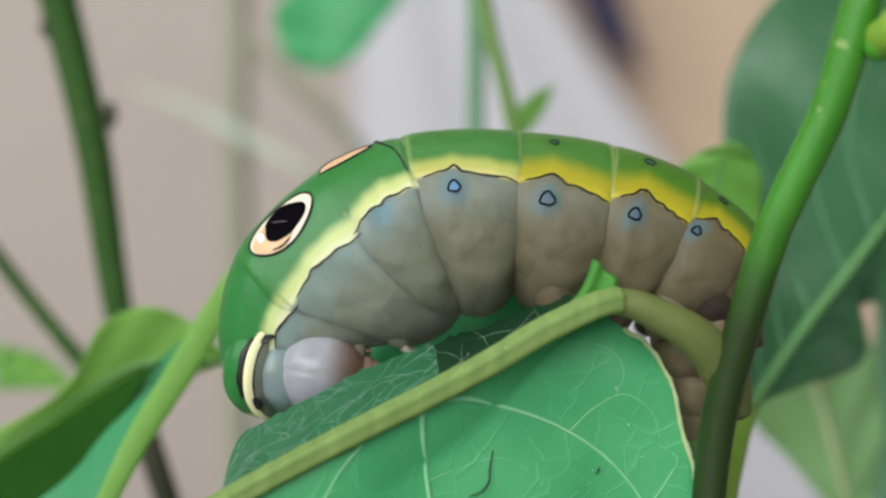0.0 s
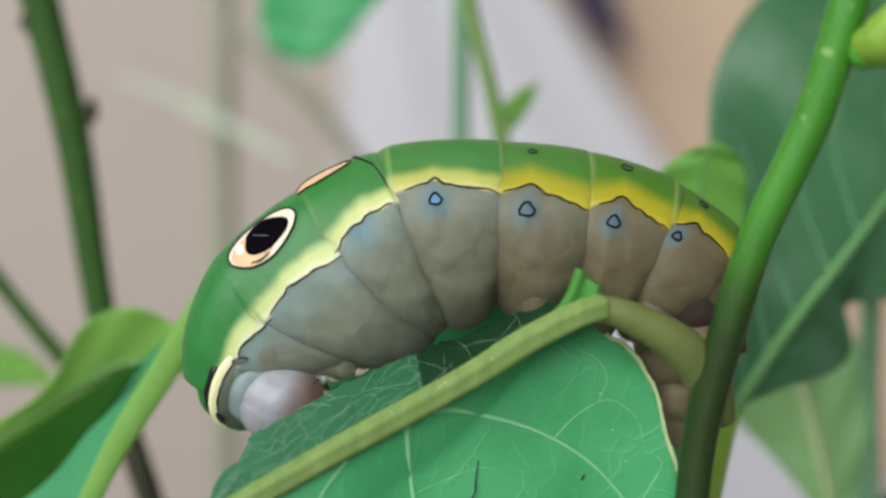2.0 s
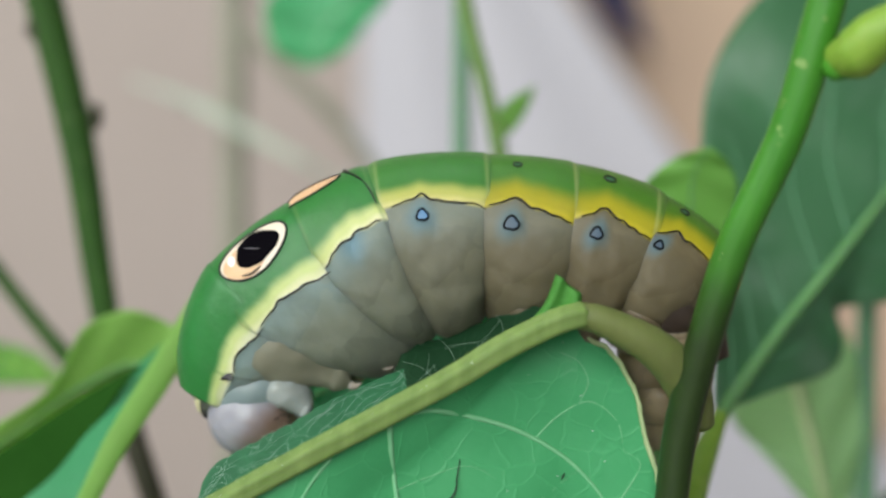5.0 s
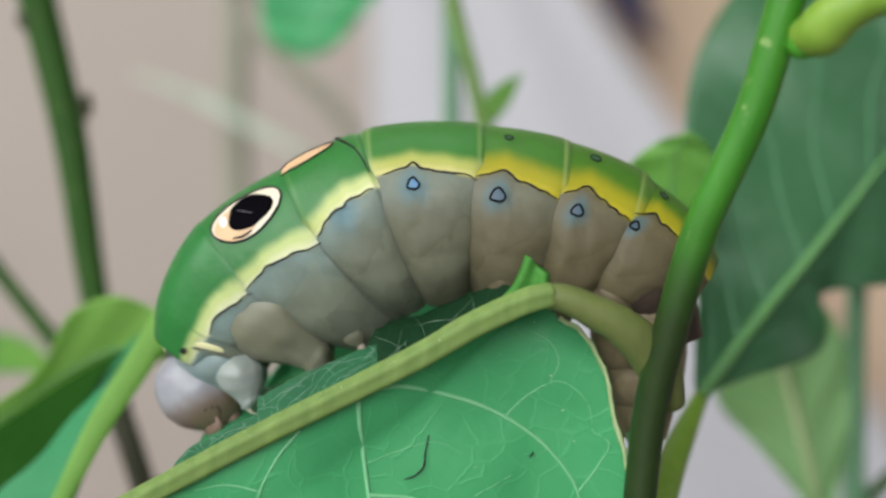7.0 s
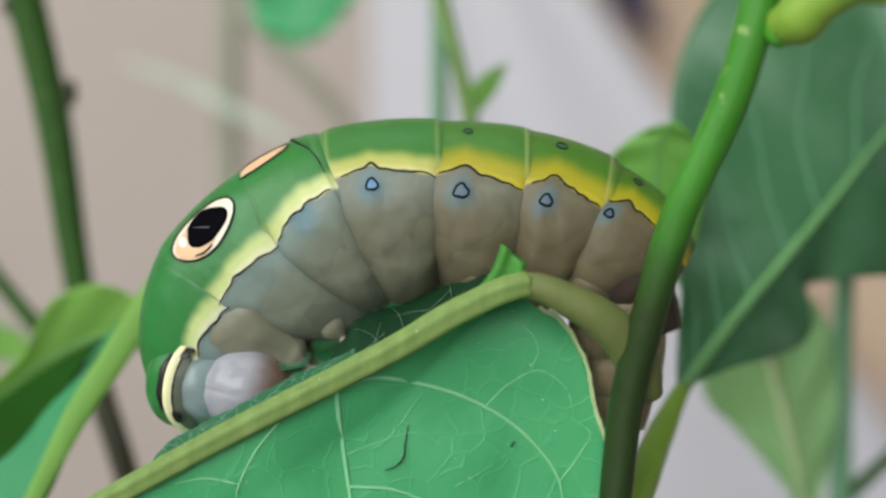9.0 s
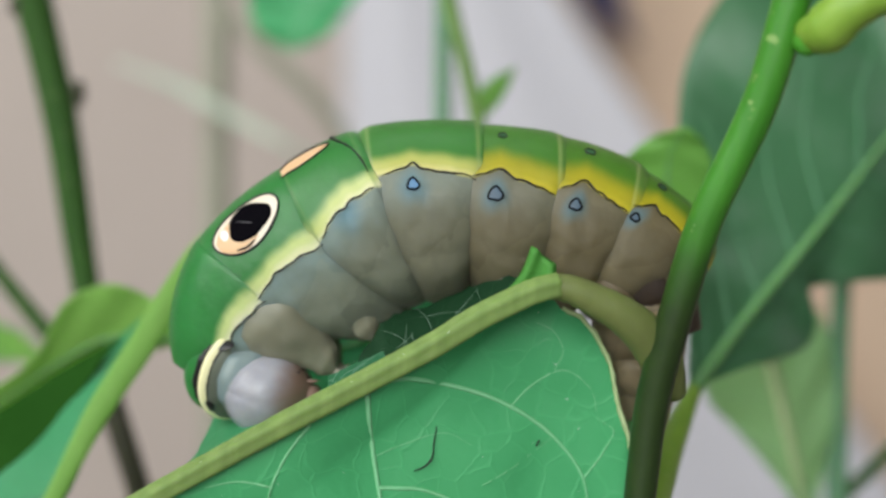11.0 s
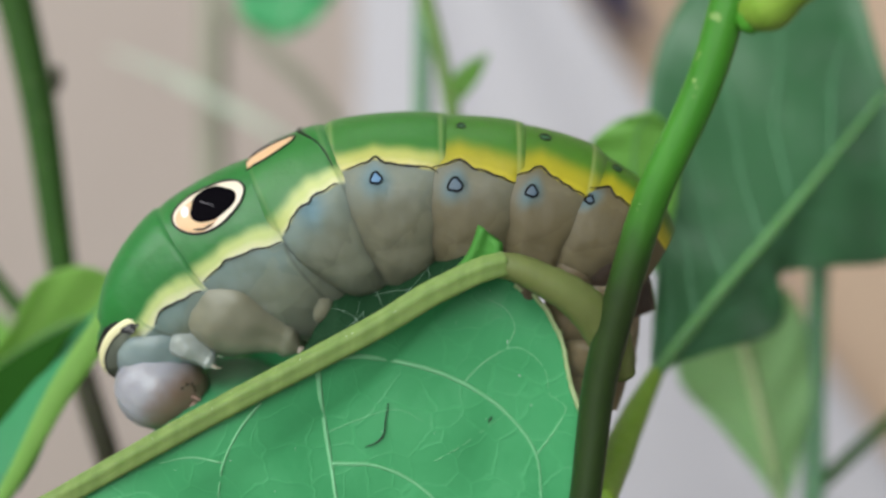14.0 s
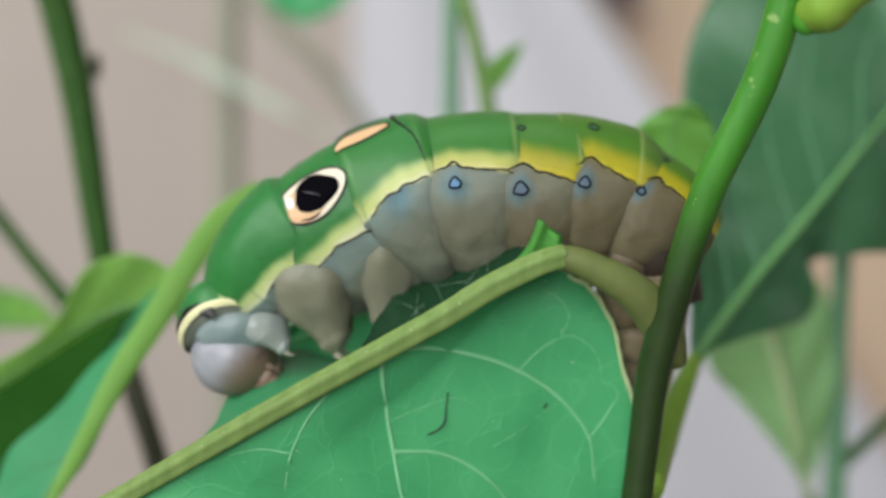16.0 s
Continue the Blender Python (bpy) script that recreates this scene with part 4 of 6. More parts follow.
def far_plant():
    at = (-0.04766, 0.17000, 0.24486)
    at = (at[0], at[1], 0.0)
    plant = holder("far_pale_shrub", at, "pale blurred shrub with thin leaves before the wall", "plant")
    f = (-0.04703, 0.17000, 0.24263)
    part("stem", moved(tube([(-0.04748, 0.17000, 0.37396), (-0.04745, 0.17000, 0.32938), (-0.04728, 0.17000, 0.27982), f, (f[0], f[1], -0.01)], [0.003, 0.003, 0.0032, 0.0034, 0.0036], 30, 12), at), M_TWIG_PALE, plant, "pale grey green stem")
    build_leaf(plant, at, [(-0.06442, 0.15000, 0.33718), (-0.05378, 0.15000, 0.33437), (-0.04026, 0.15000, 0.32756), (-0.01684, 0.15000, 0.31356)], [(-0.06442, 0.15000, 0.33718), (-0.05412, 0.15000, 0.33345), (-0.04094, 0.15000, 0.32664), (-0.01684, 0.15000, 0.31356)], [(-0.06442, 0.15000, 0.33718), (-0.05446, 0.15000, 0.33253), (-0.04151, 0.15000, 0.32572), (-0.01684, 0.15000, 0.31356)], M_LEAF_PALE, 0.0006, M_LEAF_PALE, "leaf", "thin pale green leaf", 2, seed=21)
    part("twig", moved(tube([(-0.04216, 0.15000, 0.34783), (-0.03412, 0.15000, 0.33985), (-0.02493, 0.15000, 0.33130), (-0.01456, 0.15000, 0.31701)], [0.0012, 0.0018, 0.0018, 0.0014], 24, 10), at), M_TWIG_PALE, plant, "pale brownish twig")
    return plant


# ---- the larva ----
class Ring:
    """One body ring: x to the tail, z to the back, y to the far side."""

    def __init__(self, Ld, Lv, hf, hb, w_f, w_b, side, bulge=0.05, sag=1.0, arch=0.16, crest=1.0, bend=0.0, lean=0.0):
        self.bend, self.lean = radians(bend), lean * 0.001
        self.Ld, self.Lv, self.hf, self.hb, self.wf, self.wb, self.bulge, self.sag = Ld, Lv, hf, hb, w_f, w_b, bulge, sag
        self.crest = crest
        self.arch, self.ends, self.side = arch, side, sum(side) / 2

    def line(self, s):
        """The angle from the back at which the side line runs."""
        return self.ends[0] + (self.ends[1] - self.ends[0]) * (s + 0.5) + self.arch * abs(s + 0.12) - 0.3 * self.arch - 0.3 * max(0.0, self.arch - 0.16) * math.exp(-((s + 0.12) / 0.07) ** 2) + 0.03 * noise.noise(Vector((s * 7.0, self.Ld * 1e3, self.hb * 1e3)))

    def at(self, s, a, lift=0.0):
        """The surface at s (-0.5 to 0.5 along, past that it dives under its neighbour) and at angle a from the back; a > 0 is the near side."""
        L = (self.Ld + self.Lv) / 2 + (self.Ld - self.Lv) / 2 * math.cos(a)
        inner = max(-0.5, min(0.5, s))
        past = abs(s) - abs(inner)
        t = inner + 0.5
        h, w = self.hf + (self.hb - self.hf) * t, self.wf + (self.wb - self.wf) * t
        low = min(1.0, max(0.0, (abs(a) - self.side + 0.1) / 0.7))
        under = min(1.0, max(0.0, (abs(a) - 1.75) / 0.7))
        deep = 0.006 + self.bulge * low + (0.22 if self.lean < 0.002 else 0.08) * under
        r = 1 + self.bulge * 0.35 * low - deep * abs(2 * inner) ** (3.2 - 0.9 * low)
        r *= 1 - 0.9 * past ** 1.25
        r *= 1 - (0.003 if self.sag > 1.2 else 0.009) * math.exp(-((abs(s) - 0.5) / 0.018) ** 2)
        c, q = math.cos(a), math.sin(a)
        k = (abs(c) ** 2.2 + abs(q) ** 2.2) ** (-1 / 2.2)
        # soft folds on the flank
        r *= 1 - 0.014 * low * math.exp(-((abs(a) - 2.0 - 0.3 * inner + 0.8 * inner * inner) / 0.09) ** 2)
        r *= 1 + 0.012 * low * math.exp(-((abs(a) - 2.3) / 0.22) ** 2) * (1 - 4 * inner * inner)
        r *= 1 + low * 0.018 * noise.noise(Vector((s * 4.5 + self.Ld * 1e3, a * 3.5, self.hf * 1e3)))
        r *= 1 + low * 0.004 * noise.noise(Vector((s * 14 + self.Ld * 1e3, a * 9, self.hf * 1e3)))
        x = inner * L + math.copysign(past * 8.0 * 0.001, s)
        z = (h * r + lift) * k * c * (self.crest if c > 0 else self.sag)
        # the ring bows with the curve of the back, and its belly leans towards the tail
        z -= (x * x - self.Ld * self.Ld / 16) * self.bend / (2 * self.Ld)
        x += self.lean * max(0.0, -c) ** 1.2
        return np.array((x, -(w * r + lift) * k * q, z))

    def mesh(self, first=0.86, last=0.86, ns=64, na=128, neck=False):
        verts, faces, uvs = [], [], []
        for i in range(ns + 1):
            s = -first + (first + last) * i / ns
            for j in range(na):
                a = -math.pi + 2 * math.pi * j / na
                verts.append(self.at(s, a))
                e = self.line(max(-0.5, min(0.5, s)))
                v = 0.5 * abs(a) / e if abs(a) < e else 0.5 + 0.5 * (abs(a) - e) / (math.pi - e)
                uvs.append((s + 0.5, max(v, 0.72) if neck and s < -0.42 else v))
        for i in range(ns):
            for j in range(na):
                j2 = (j + 1) % na
                faces.append((i * na + j, i * na + j2, (i + 1) * na + j2, (i + 1) * na + j))
        for i, turn in ((0, 1), (ns, -1)):
            faces.append(tuple((i * na + j) for j in range(na))[::-turn])
        return verts, faces, uvs

    def patch(self, s0, a0, rs, ra, lift, shape=None, rings=5, n=36):
        """A disc that lies on the skin; rs, ra: its half sizes along and round the body."""
        verts, faces = [], []
        L, R = self.Ld, (self.hf + self.hb) / 2
        for k in range(rings + 1):
            for i in range(n):
                w = 2 * math.pi * i / n
                q = k / rings * (shape(w) if shape else 1.0)
                verts.append(self.at(s0 + q * rs * math.cos(w) / L, a0 + q * ra * math.sin(w) / R, lift * (1 - 0.6 * (k / rings) ** 4)))
        for k in range(rings):
            for i in range(n):
                i2 = (i + 1) % n
                faces.append((k * n + i, (k + 1) * n + i, (k + 1) * n + i2, k * n + i2))
        return verts, faces

    def loop(self, s0, a0, rs, ra, lift, radius, shape=None, n=40):
        """A thin raised line round a patch."""
        L, R = self.Ld, (self.hf + self.hb) / 2
        pts = []
        for i in range(n + 1):
            w = 2 * math.pi * i / n
            q = shape(w) if shape else 1.0
            pts.append(self.at(s0 + q * rs * math.cos(w) / L, a0 + q * ra * math.sin(w) / R, lift))
        return tube(pts, [radius, radius], n + 1, 6, 0.18, seed=3)

    def stroke(self, way, radius, lift=0.00006, n=30, seed=1):
        """A thin raised line over a list of (s, a)."""
        pts = [self.at(p[0], p[1], lift) for p in resample([(s, a, 0) for s, a in way], n)]
        return tube(pts, [radius * 0.5, radius, radius, radius * 0.5], n, 6, 0.25, seed=seed)


def drop_shape(w):
    return 1.0 + 0.10 * math.cos(w - 0.4) + 0.12 * math.cos(3 * w - 1.6) + 0.04 * math.cos(5 * w)


def leg(r, long, seed, shank=0.33):
    """A true leg that stands on its claw at the origin: a soft pouch with folds above a short tapered shank; r and long in millimetres."""
    mm = 0.001
    rings, sides = 40, 40
    verts, faces = [], []
    for k in range(rings + 1):
        t = k / rings
        z = 0.5 + (long - 0.5) * t
        q = 0.15 + 0.20 * min(1.0, t / 0.12) ** 0.8 + 0.65 / (1 + math.exp(-(t - shank) / 0.1))
        q *= math.sqrt(min(1.0, 0.02 + t / 0.09)) * (1 + 0.16 * max(0.0, (t - 0.35) / 0.65)) * math.sqrt(max(0.03, 1 - max(0.0, (t - 0.6) / 0.4) ** 2.4)) * (1 - 0.05 * math.exp(-((t - 0.17) / 0.03) ** 2))
        # the shank bends forward below the pouch
        cx = -0.9 * (max(0.0, 0.3 - t) / 0.3) ** 1.5
        for i in range(sides):
            w = 2 * math.pi * i / sides
            d = Vector((math.cos(w), math.sin(w), t * 2.4))
            e = q * r * (1 + 0.16 * noise.noise(d * 1.1 + Vector((seed, 0, 0))) + 0.06 * noise.noise(d * 2.6 + Vector((0, seed, 0))) + 0.02 * noise.noise(d * 6.0 + Vector((seed, seed, 0))))
            verts.append(np.array((cx + e * math.cos(w), 0.8 * e * math.sin(w), z)) * mm)
    for k in range(rings):
        for i in range(sides):
            i2 = (i + 1) % sides
            faces.append((k * sides + i, k * sides + i2, (k + 1) * sides + i2, (k + 1) * sides + i))
    faces.append(tuple(range(sides - 1, -1, -1)))
    faces.append(tuple(rings * sides + i for i in range(sides)))
    claw = tube([np.array((-0.9, 0, 0.75)) * mm, np.array((-0.8, 0, 0.3)) * mm, np.array((-0.35, 0, -0.15)) * mm], [0.12 * r * mm, 0.08 * r * mm, 0.012 * r * mm], 10, 10)
    return (verts, faces), claw


LARVA_AT = (0.0, 0.009, 0.282)


def larva():
    body = holder("caterpillar", LARVA_AT, "plump green caterpillar with false eyespots and grey flanks", "caterpillar")
    mm = 0.001
    front, rear = (0.026, 0.190, 0.042), (0.074, 0.182, 0.016)

    def between(a, b, t):
        return tuple(p + (q - p) * t for p, q in zip(a, b))

    pale, gold = (0.62, 0.70, 0.31), (0.42, 0.37, 0.020)
    white, amber = (0.82, 0.82, 0.56), (0.56, 0.47, 0.035)
    blue_grey, brown = (0.185, 0.202, 0.160), (0.136, 0.110, 0.062)
    spec = {
        # name: ring, colour share to the rear, blue spot (s, angle), where the band starts
        "prothorax": (Ring(2.5 * mm, 2.2 * mm, 4.1 * mm, 4.5 * mm, 4.0 * mm, 4.3 * mm, (1.25, 1.3), 0.05, 1.1, bend=10), 0.0, None, 0.405),
        "mesothorax": (Ring(6.9 * mm, 4.6 * mm, 5.05 * mm, 6.75 * mm, 4.8 * mm, 5.6 * mm, (1.66, 1.62), 0.07, 1.42, bend=24, lean=2.8), 0.0, None, 0.405),
        "metathorax": (Ring(10.2 * mm, 6.6 * mm, 6.8 * mm, 7.8 * mm, 5.6 * mm, 6.2 * mm, (1.62, 1.40), 0.08, 1.32, bend=20, lean=3.6), 0.05, None, 0.405),
        "abdomen_ring_first": (Ring(6.5 * mm, 6.4 * mm, 7.75 * mm, 7.7 * mm, 6.2 * mm, 6.2 * mm, (1.40, 1.13), 0.15, 1.04, 0.16, 1.04, bend=14, lean=1.6), 0.15, (0.0, 1.3), 0.395),
        "abdomen_ring_second": (Ring(9.6 * mm, 6.9 * mm, 7.65 * mm, 7.35 * mm, 6.2 * mm, 6.1 * mm, (1.08, 1.13), 0.17, 1.0, 0.22, 1.08, bend=14, lean=0.6), 0.4, (-0.13, 1.22), 0.375),
        "abdomen_ring_third": (Ring(8.2 * mm, 7.8 * mm, 7.3 * mm, 6.95 * mm, 6.1 * mm, 5.9 * mm, (1.14, 1.21), 0.165, 1.0, 0.3, 1.09, bend=10), 0.7, (-0.17, 1.33), 0.33),
        "abdomen_ring_fourth": (Ring(7.4 * mm, 6.4 * mm, 6.9 * mm, 6.3 * mm, 5.9 * mm, 5.5 * mm, (1.21, 1.17), 0.165, 1.0, 0.3, 1.08, bend=13), 0.9, (-0.18, 1.36), 0.315),
        "abdomen_ring_fifth": (Ring(6.8 * mm, 5.6 * mm, 6.2 * mm, 5.5 * mm, 5.5 * mm, 5.0 * mm, (1.17, 1.02), 0.165, 1.0, 0.3, 1.05, bend=16), 1.0, (-0.28, 1.28), 0.305),
        "abdomen_ring_sixth": (Ring(6.2 * mm, 4.4 * mm, 4.7 * mm, 3.5 * mm, 4.6 * mm, 3.8 * mm, (0.9, 0.9)), 1.0, None, 0.25),
        "abdomen_ring_seventh": (Ring(5.2 * mm, 4.2 * mm, 4.8 * mm, 4.3 * mm, 4.2 * mm, 3.6 * mm, (0.9, 0.9)), 1.0, None, 0.25),
        "abdomen_ring_eighth": (Ring(4.2 * mm, 3.8 * mm, 4.2 * mm, 3.4 * mm, 3.6 * mm, 2.8 * mm, (0.9, 0.9)), 1.0, None, 0.25),
        "tail_ring": (Ring(3.4 * mm, 3.2 * mm, 2.8 * mm, 0.9 * mm, 2.9 * mm, 1.1 * mm, (0.9, 0.9)), 1.0, None, 0.25),
    }
    rings, made = {}, {}
    for name, (ring, t, spot, start) in spec.items():
        mark = None
        if spot:
            e = ring.line(spot[0])
            mark = (spot[0] + 0.5, 0.5 + 0.5 * (spot[1] - e) / (math.pi - e))
        t2 = min(1.0, t * 1.5)
        flank = between(blue_grey, brown, min(1.0, t * 1.25))
        # dark maroon skin beside the stem, with its shade painted in
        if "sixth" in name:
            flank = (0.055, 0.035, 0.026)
        elif t == 1.0 and "fifth" not in name:
            flank = (0.27, 0.21, 0.125)
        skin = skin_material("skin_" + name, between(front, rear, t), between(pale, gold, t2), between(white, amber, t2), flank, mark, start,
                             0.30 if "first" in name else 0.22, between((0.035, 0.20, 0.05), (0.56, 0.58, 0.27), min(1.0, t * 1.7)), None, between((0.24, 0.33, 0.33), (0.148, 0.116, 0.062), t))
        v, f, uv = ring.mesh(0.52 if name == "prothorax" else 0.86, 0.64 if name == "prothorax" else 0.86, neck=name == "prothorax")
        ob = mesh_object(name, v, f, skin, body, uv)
        rings[name], made[name] = ring, ob
    fine = 0.00007
    # side line: thin, black, broken at the seams
    for name, s0, s1 in (("mesothorax", -0.42, 0.46), ("metathorax", -0.40, 0.47), ("abdomen_ring_first", -0.44, 0.46), ("abdomen_ring_second", -0.40, 0.47),
                         ("abdomen_ring_third", -0.40, 0.46), ("abdomen_ring_fourth", -0.38, 0.46), ("abdomen_ring_fifth", -0.36, 0.40), ("abdomen_ring_sixth", -0.4, 0.4)):
        ring = rings[name]
        for side in (1, -1):
            way = [(s0 + (s1 - s0) * k / 12, side * (ring.line(s0 + (s1 - s0) * k / 12) + (0.012 if 'thorax' in name else 0.03) * noise.noise(Vector((k * 0.9, side * 3.0, ring.Ld * 1e3))))) for k in range(13)]
            part("side_line", ring.stroke(way, 0.000095, 0.00004, 40), M_BLACK, made[name], "thin black wavy line")
    # blue spots ringed in black
    for name, size, m in (("abdomen_ring_second", 0.49, M_BLUE), ("abdomen_ring_third", 0.57, M_BLUE_DULL), ("abdomen_ring_fourth", 0.48, M_BLUE_DULL), ("abdomen_ring_fifth", 0.36, M_BLUE_DULL)):
        ring, spot = rings[name], spec[name][2]
        for side in (1, -1):
            part("blue_spot", ring.patch(spot[0], side * spot[1], size * 1.05 * mm, size * 0.88 * mm, 0.00006, drop_shape), m, made[name])
            part("spot_ring", ring.loop(spot[0], side * spot[1], size * 1.05 * mm, size * 0.88 * mm, 0.00007, 0.00009, drop_shape), M_INK, made[name])
    # small ringed dots on the back
    for name, s0, a0, size in (("abdomen_ring_third", -0.1, 0.56, 0.30), ("abdomen_ring_fourth", -0.1, 0.56, 0.40), ("abdomen_ring_fifth", -0.1, 0.56, 0.34), ("abdomen_ring_sixth", 0.0, 0.4, 0.3)):
        for side in (1, -1):
            part("back_dot", rings[name].loop(s0, side * a0, size * 1.2 * mm, size * mm, 0.00004, 0.00007), M_BLACK, made[name])
            part("dot_centre", rings[name].patch(s0, side * a0, size * mm, size * 0.8 * mm, 0.00003), M_LEAF_BACK, made[name])
    # the false eyes
    ring, ob = rings["metathorax"], made["metathorax"]
    egg = lambda w: 1.0 + 0.06 * math.cos(2 * w) + 0.05 * math.cos(3 * w + 0.8)
    pupil_shape = lambda w: 1.0 + 0.16 * math.cos(w - 2.6) + 0.10 * math.cos(3 * w - 1.0)
    for side in (1, -1):
        part("eyespot", ring.patch(-0.09, side * 0.76, 3.3 * mm, 2.4 * mm, 0.00008, egg, 7, 48), M_CREAM, ob, "cream oval false eye")
        part("eyespot_shade", ring.patch(-0.155, side * 0.80, 2.4 * mm, 1.9 * mm, 0.00013, egg, 6, 40), M_TAN, ob, "tan field in the false eye")
        part("eyespot_ring", ring.loop(-0.09, side * 0.76, 3.3 * mm, 2.4 * mm, 0.00008, 0.0001, egg, 60), M_BLACK, ob)
        part("pupil", ring.patch(-0.03, side * 0.74, 2.3 * mm, 1.75 * mm, 0.0002, pupil_shape, 6, 40), M_PUPIL, ob, "glossy black pupil")
        # highlight on the false eye, put in as a white patch
        part("eye_glint", ring.patch(-0.29, side * 0.70, 0.42 * mm, 0.7 * mm, 0.0002, None, 4, 20), M_WHITE, ob, "white patch painted as a highlight")
        part("pupil_line", ring.stroke([(-0.14, side * 0.68), (-0.08, side * 0.76), (-0.02, side * 0.84)], 0.00003, 0.00021, 20), M_LINE, ob)
        part("lower_lash", ring.stroke([(-0.27, side * 0.98), (-0.18, side * 1.03), (-0.08, side * 1.02)], 0.00009, 0.00012, 20), M_BLACK, ob)
    # tan patches on the back and the black cross line behind them
    ring, ob = rings["abdomen_ring_first"], made["abdomen_ring_first"]
    for side in (1, -1):
        part("back_patch", ring.patch(-0.24, side * 0.34, 2.6 * mm, 1.25 * mm, 0.00008, egg, 6, 40), M_TAN, ob, "tan oval patch on the back")
        part("patch_ring", ring.loop(-0.24, side * 0.34, 2.6 * mm, 1.25 * mm, 0.00008, 0.00007, egg, 50), M_BLACK, ob)
    part("cross_line", ring.stroke([(0.44, -0.62), (0.30, -0.3), (0.25, 0.0), (0.30, 0.3), (0.44, 0.62)], 0.00016, 0.00004, 24), M_BLACK, ob, "black line across the back")
    for side in (1, -1):
        part("cross_line", ring.stroke([(0.435, side * 0.60), (0.48, side * 0.8), (0.49, side * 1.0)], 0.00007, 0.00003, 24), M_BLACK, ob)
    # the pale collar with its black marks
    ring, ob = rings["prothorax"], made["prothorax"]
    band = []
    for k in range(65):
        a = -1.6 + 3.2 * k / 64
        fade = 1 - (abs(a) / 1.6) ** 6
        band.append([ring.at(-0.50 + 0.05 * (1 - fade) + (0.34 * j / 6) * (0.3 + 0.7 * fade), a, 0.0003 * math.sin(math.pi * j / 6) * fade + 0.00004) for j in range(7)])
    part("collar", sheet(band), M_COLLAR, ob, "pale yellow collar band")
    part("collar_line", ring.stroke([(-0.50, -1.2), (-0.51, -0.7), (-0.51, 0.0), (-0.51, 0.7), (-0.50, 1.2)], 0.00009, 0.00004, 40), M_BLACK, ob)
    for side in (1, -1):
        part("collar_mark", ring.patch(-0.47, side * 0.72, 0.30 * mm, 0.75 * mm, 0.00016, drop_shape), M_BLACK, ob)
    part("nape_mark", ring.stroke([(-0.10, -0.6), (-0.06, -0.25), (-0.06, 0.25), (-0.10, 0.6)], 0.00032, 0.00003, 24), M_BLACK, ob)
    # true legs: the first pair on its ring, the next two pairs stand on the leaf and are keyed by themselves
    for side in (1, -1):
        pouch, claw = leg(1.9, 5.4, 11 + side, 0.24)
        limb = part("leg", pouch, M_LEG_PALE, made["prothorax"], "swollen whitish translucent leg")
        limb.matrix_basis = pose(-4.4 * mm, -2.6 * mm * side, -4.9 * mm, 0, 42, 0)
        part("claw", claw, M_CLAW, limb, "pale pink claw")
    for name, r, long, seed in (("middle", 3.6, 11.4, 21), ("hind", 3.4, 11.4, 31)):
        for side in (1, -1):
            pouch, claw = leg(r, long, seed + side)
            limb = part("leg", pouch, M_LEG, body, "swollen translucent grey leg")
            limb.location.y = -2.2 * mm * side
            part("claw", claw, M_CLAW, limb, "pale pink claw")
            made[name, side] = limb
    # fleshy prolegs
    for name, r in (("abdomen_ring_third", 1.5), ("abdomen_ring_fourth", 1.7), ("abdomen_ring_fifth", 1.7)):
        ring = rings[name]
        for side in (1, -1):
            p = ring.at(0.0, side * 2.5, -0.0012)
            q = p + np.array((0.0, -0.3 * side, -2.6)) * mm
            part("proleg", join(tube([p, (p + q) / 2, q], [r * 1.25 * mm, r * 1.1 * mm, r * 0.85 * mm, r * 0.6 * mm], 14, 14, 0.02), ball(q, (r * 0.62 * mm, r * 0.6 * mm, 0.7 * mm), 8, 14)), M_PROLEG, made[name], "stubby grey brown proleg")
    # the head: two rounded lobes, mouth, feelers and simple eyes
    def lobes(d):
        return 1.0 - 0.022 * math.exp(-(d[1] / 0.07) ** 2) * max(0.0, d[2] * 0.6 + 0.5) + 0.025 * noise.noise(Vector(d * 1.7)) + 0.012 * noise.noise(Vector(d * 6.0))
    head = part("head", ball((0, 0, 0), (3.55 * mm, 3.65 * mm, 4.05 * mm), 34, 48, lobes), M_HEAD, body, "smooth lilac grey head")
    part("neck", ball((-1.1 * mm, 0, -0.9 * mm), (2.5 * mm, 3.6 * mm, 4.0 * mm), 20, 32, lambda d: 1 + 0.07 * noise.noise(Vector(d * 2.6)) - 0.05 * math.exp(-((d[2] + 0.35) / 0.12) ** 2)), M_NECK, made["prothorax"], "soft blue grey neck fold")
    part("upper_lip", ball((-2.75 * mm, 0, -2.25 * mm), (1.05 * mm, 1.75 * mm, 1.05 * mm), 16, 24, lambda d: 1 + 0.1 * noise.noise(Vector(d * 3))), M_MOUTH, head, "pinkish brown upper lip")
    part("lower_lip", ball((-1.6 * mm, 0, -3.35 * mm), (1.15 * mm, 1.5 * mm, 0.85 * mm), 16, 24, lambda d: 1 + 0.1 * noise.noise(Vector(d * 3))), M_MOUTH, head)
    for side in (1, -1):
        part("mandible", ball((-3.15 * mm, -0.85 * mm * side, -2.75 * mm), (0.75 * mm, 0.65 * mm, 0.75 * mm), 12, 18), M_MOUTH, head)
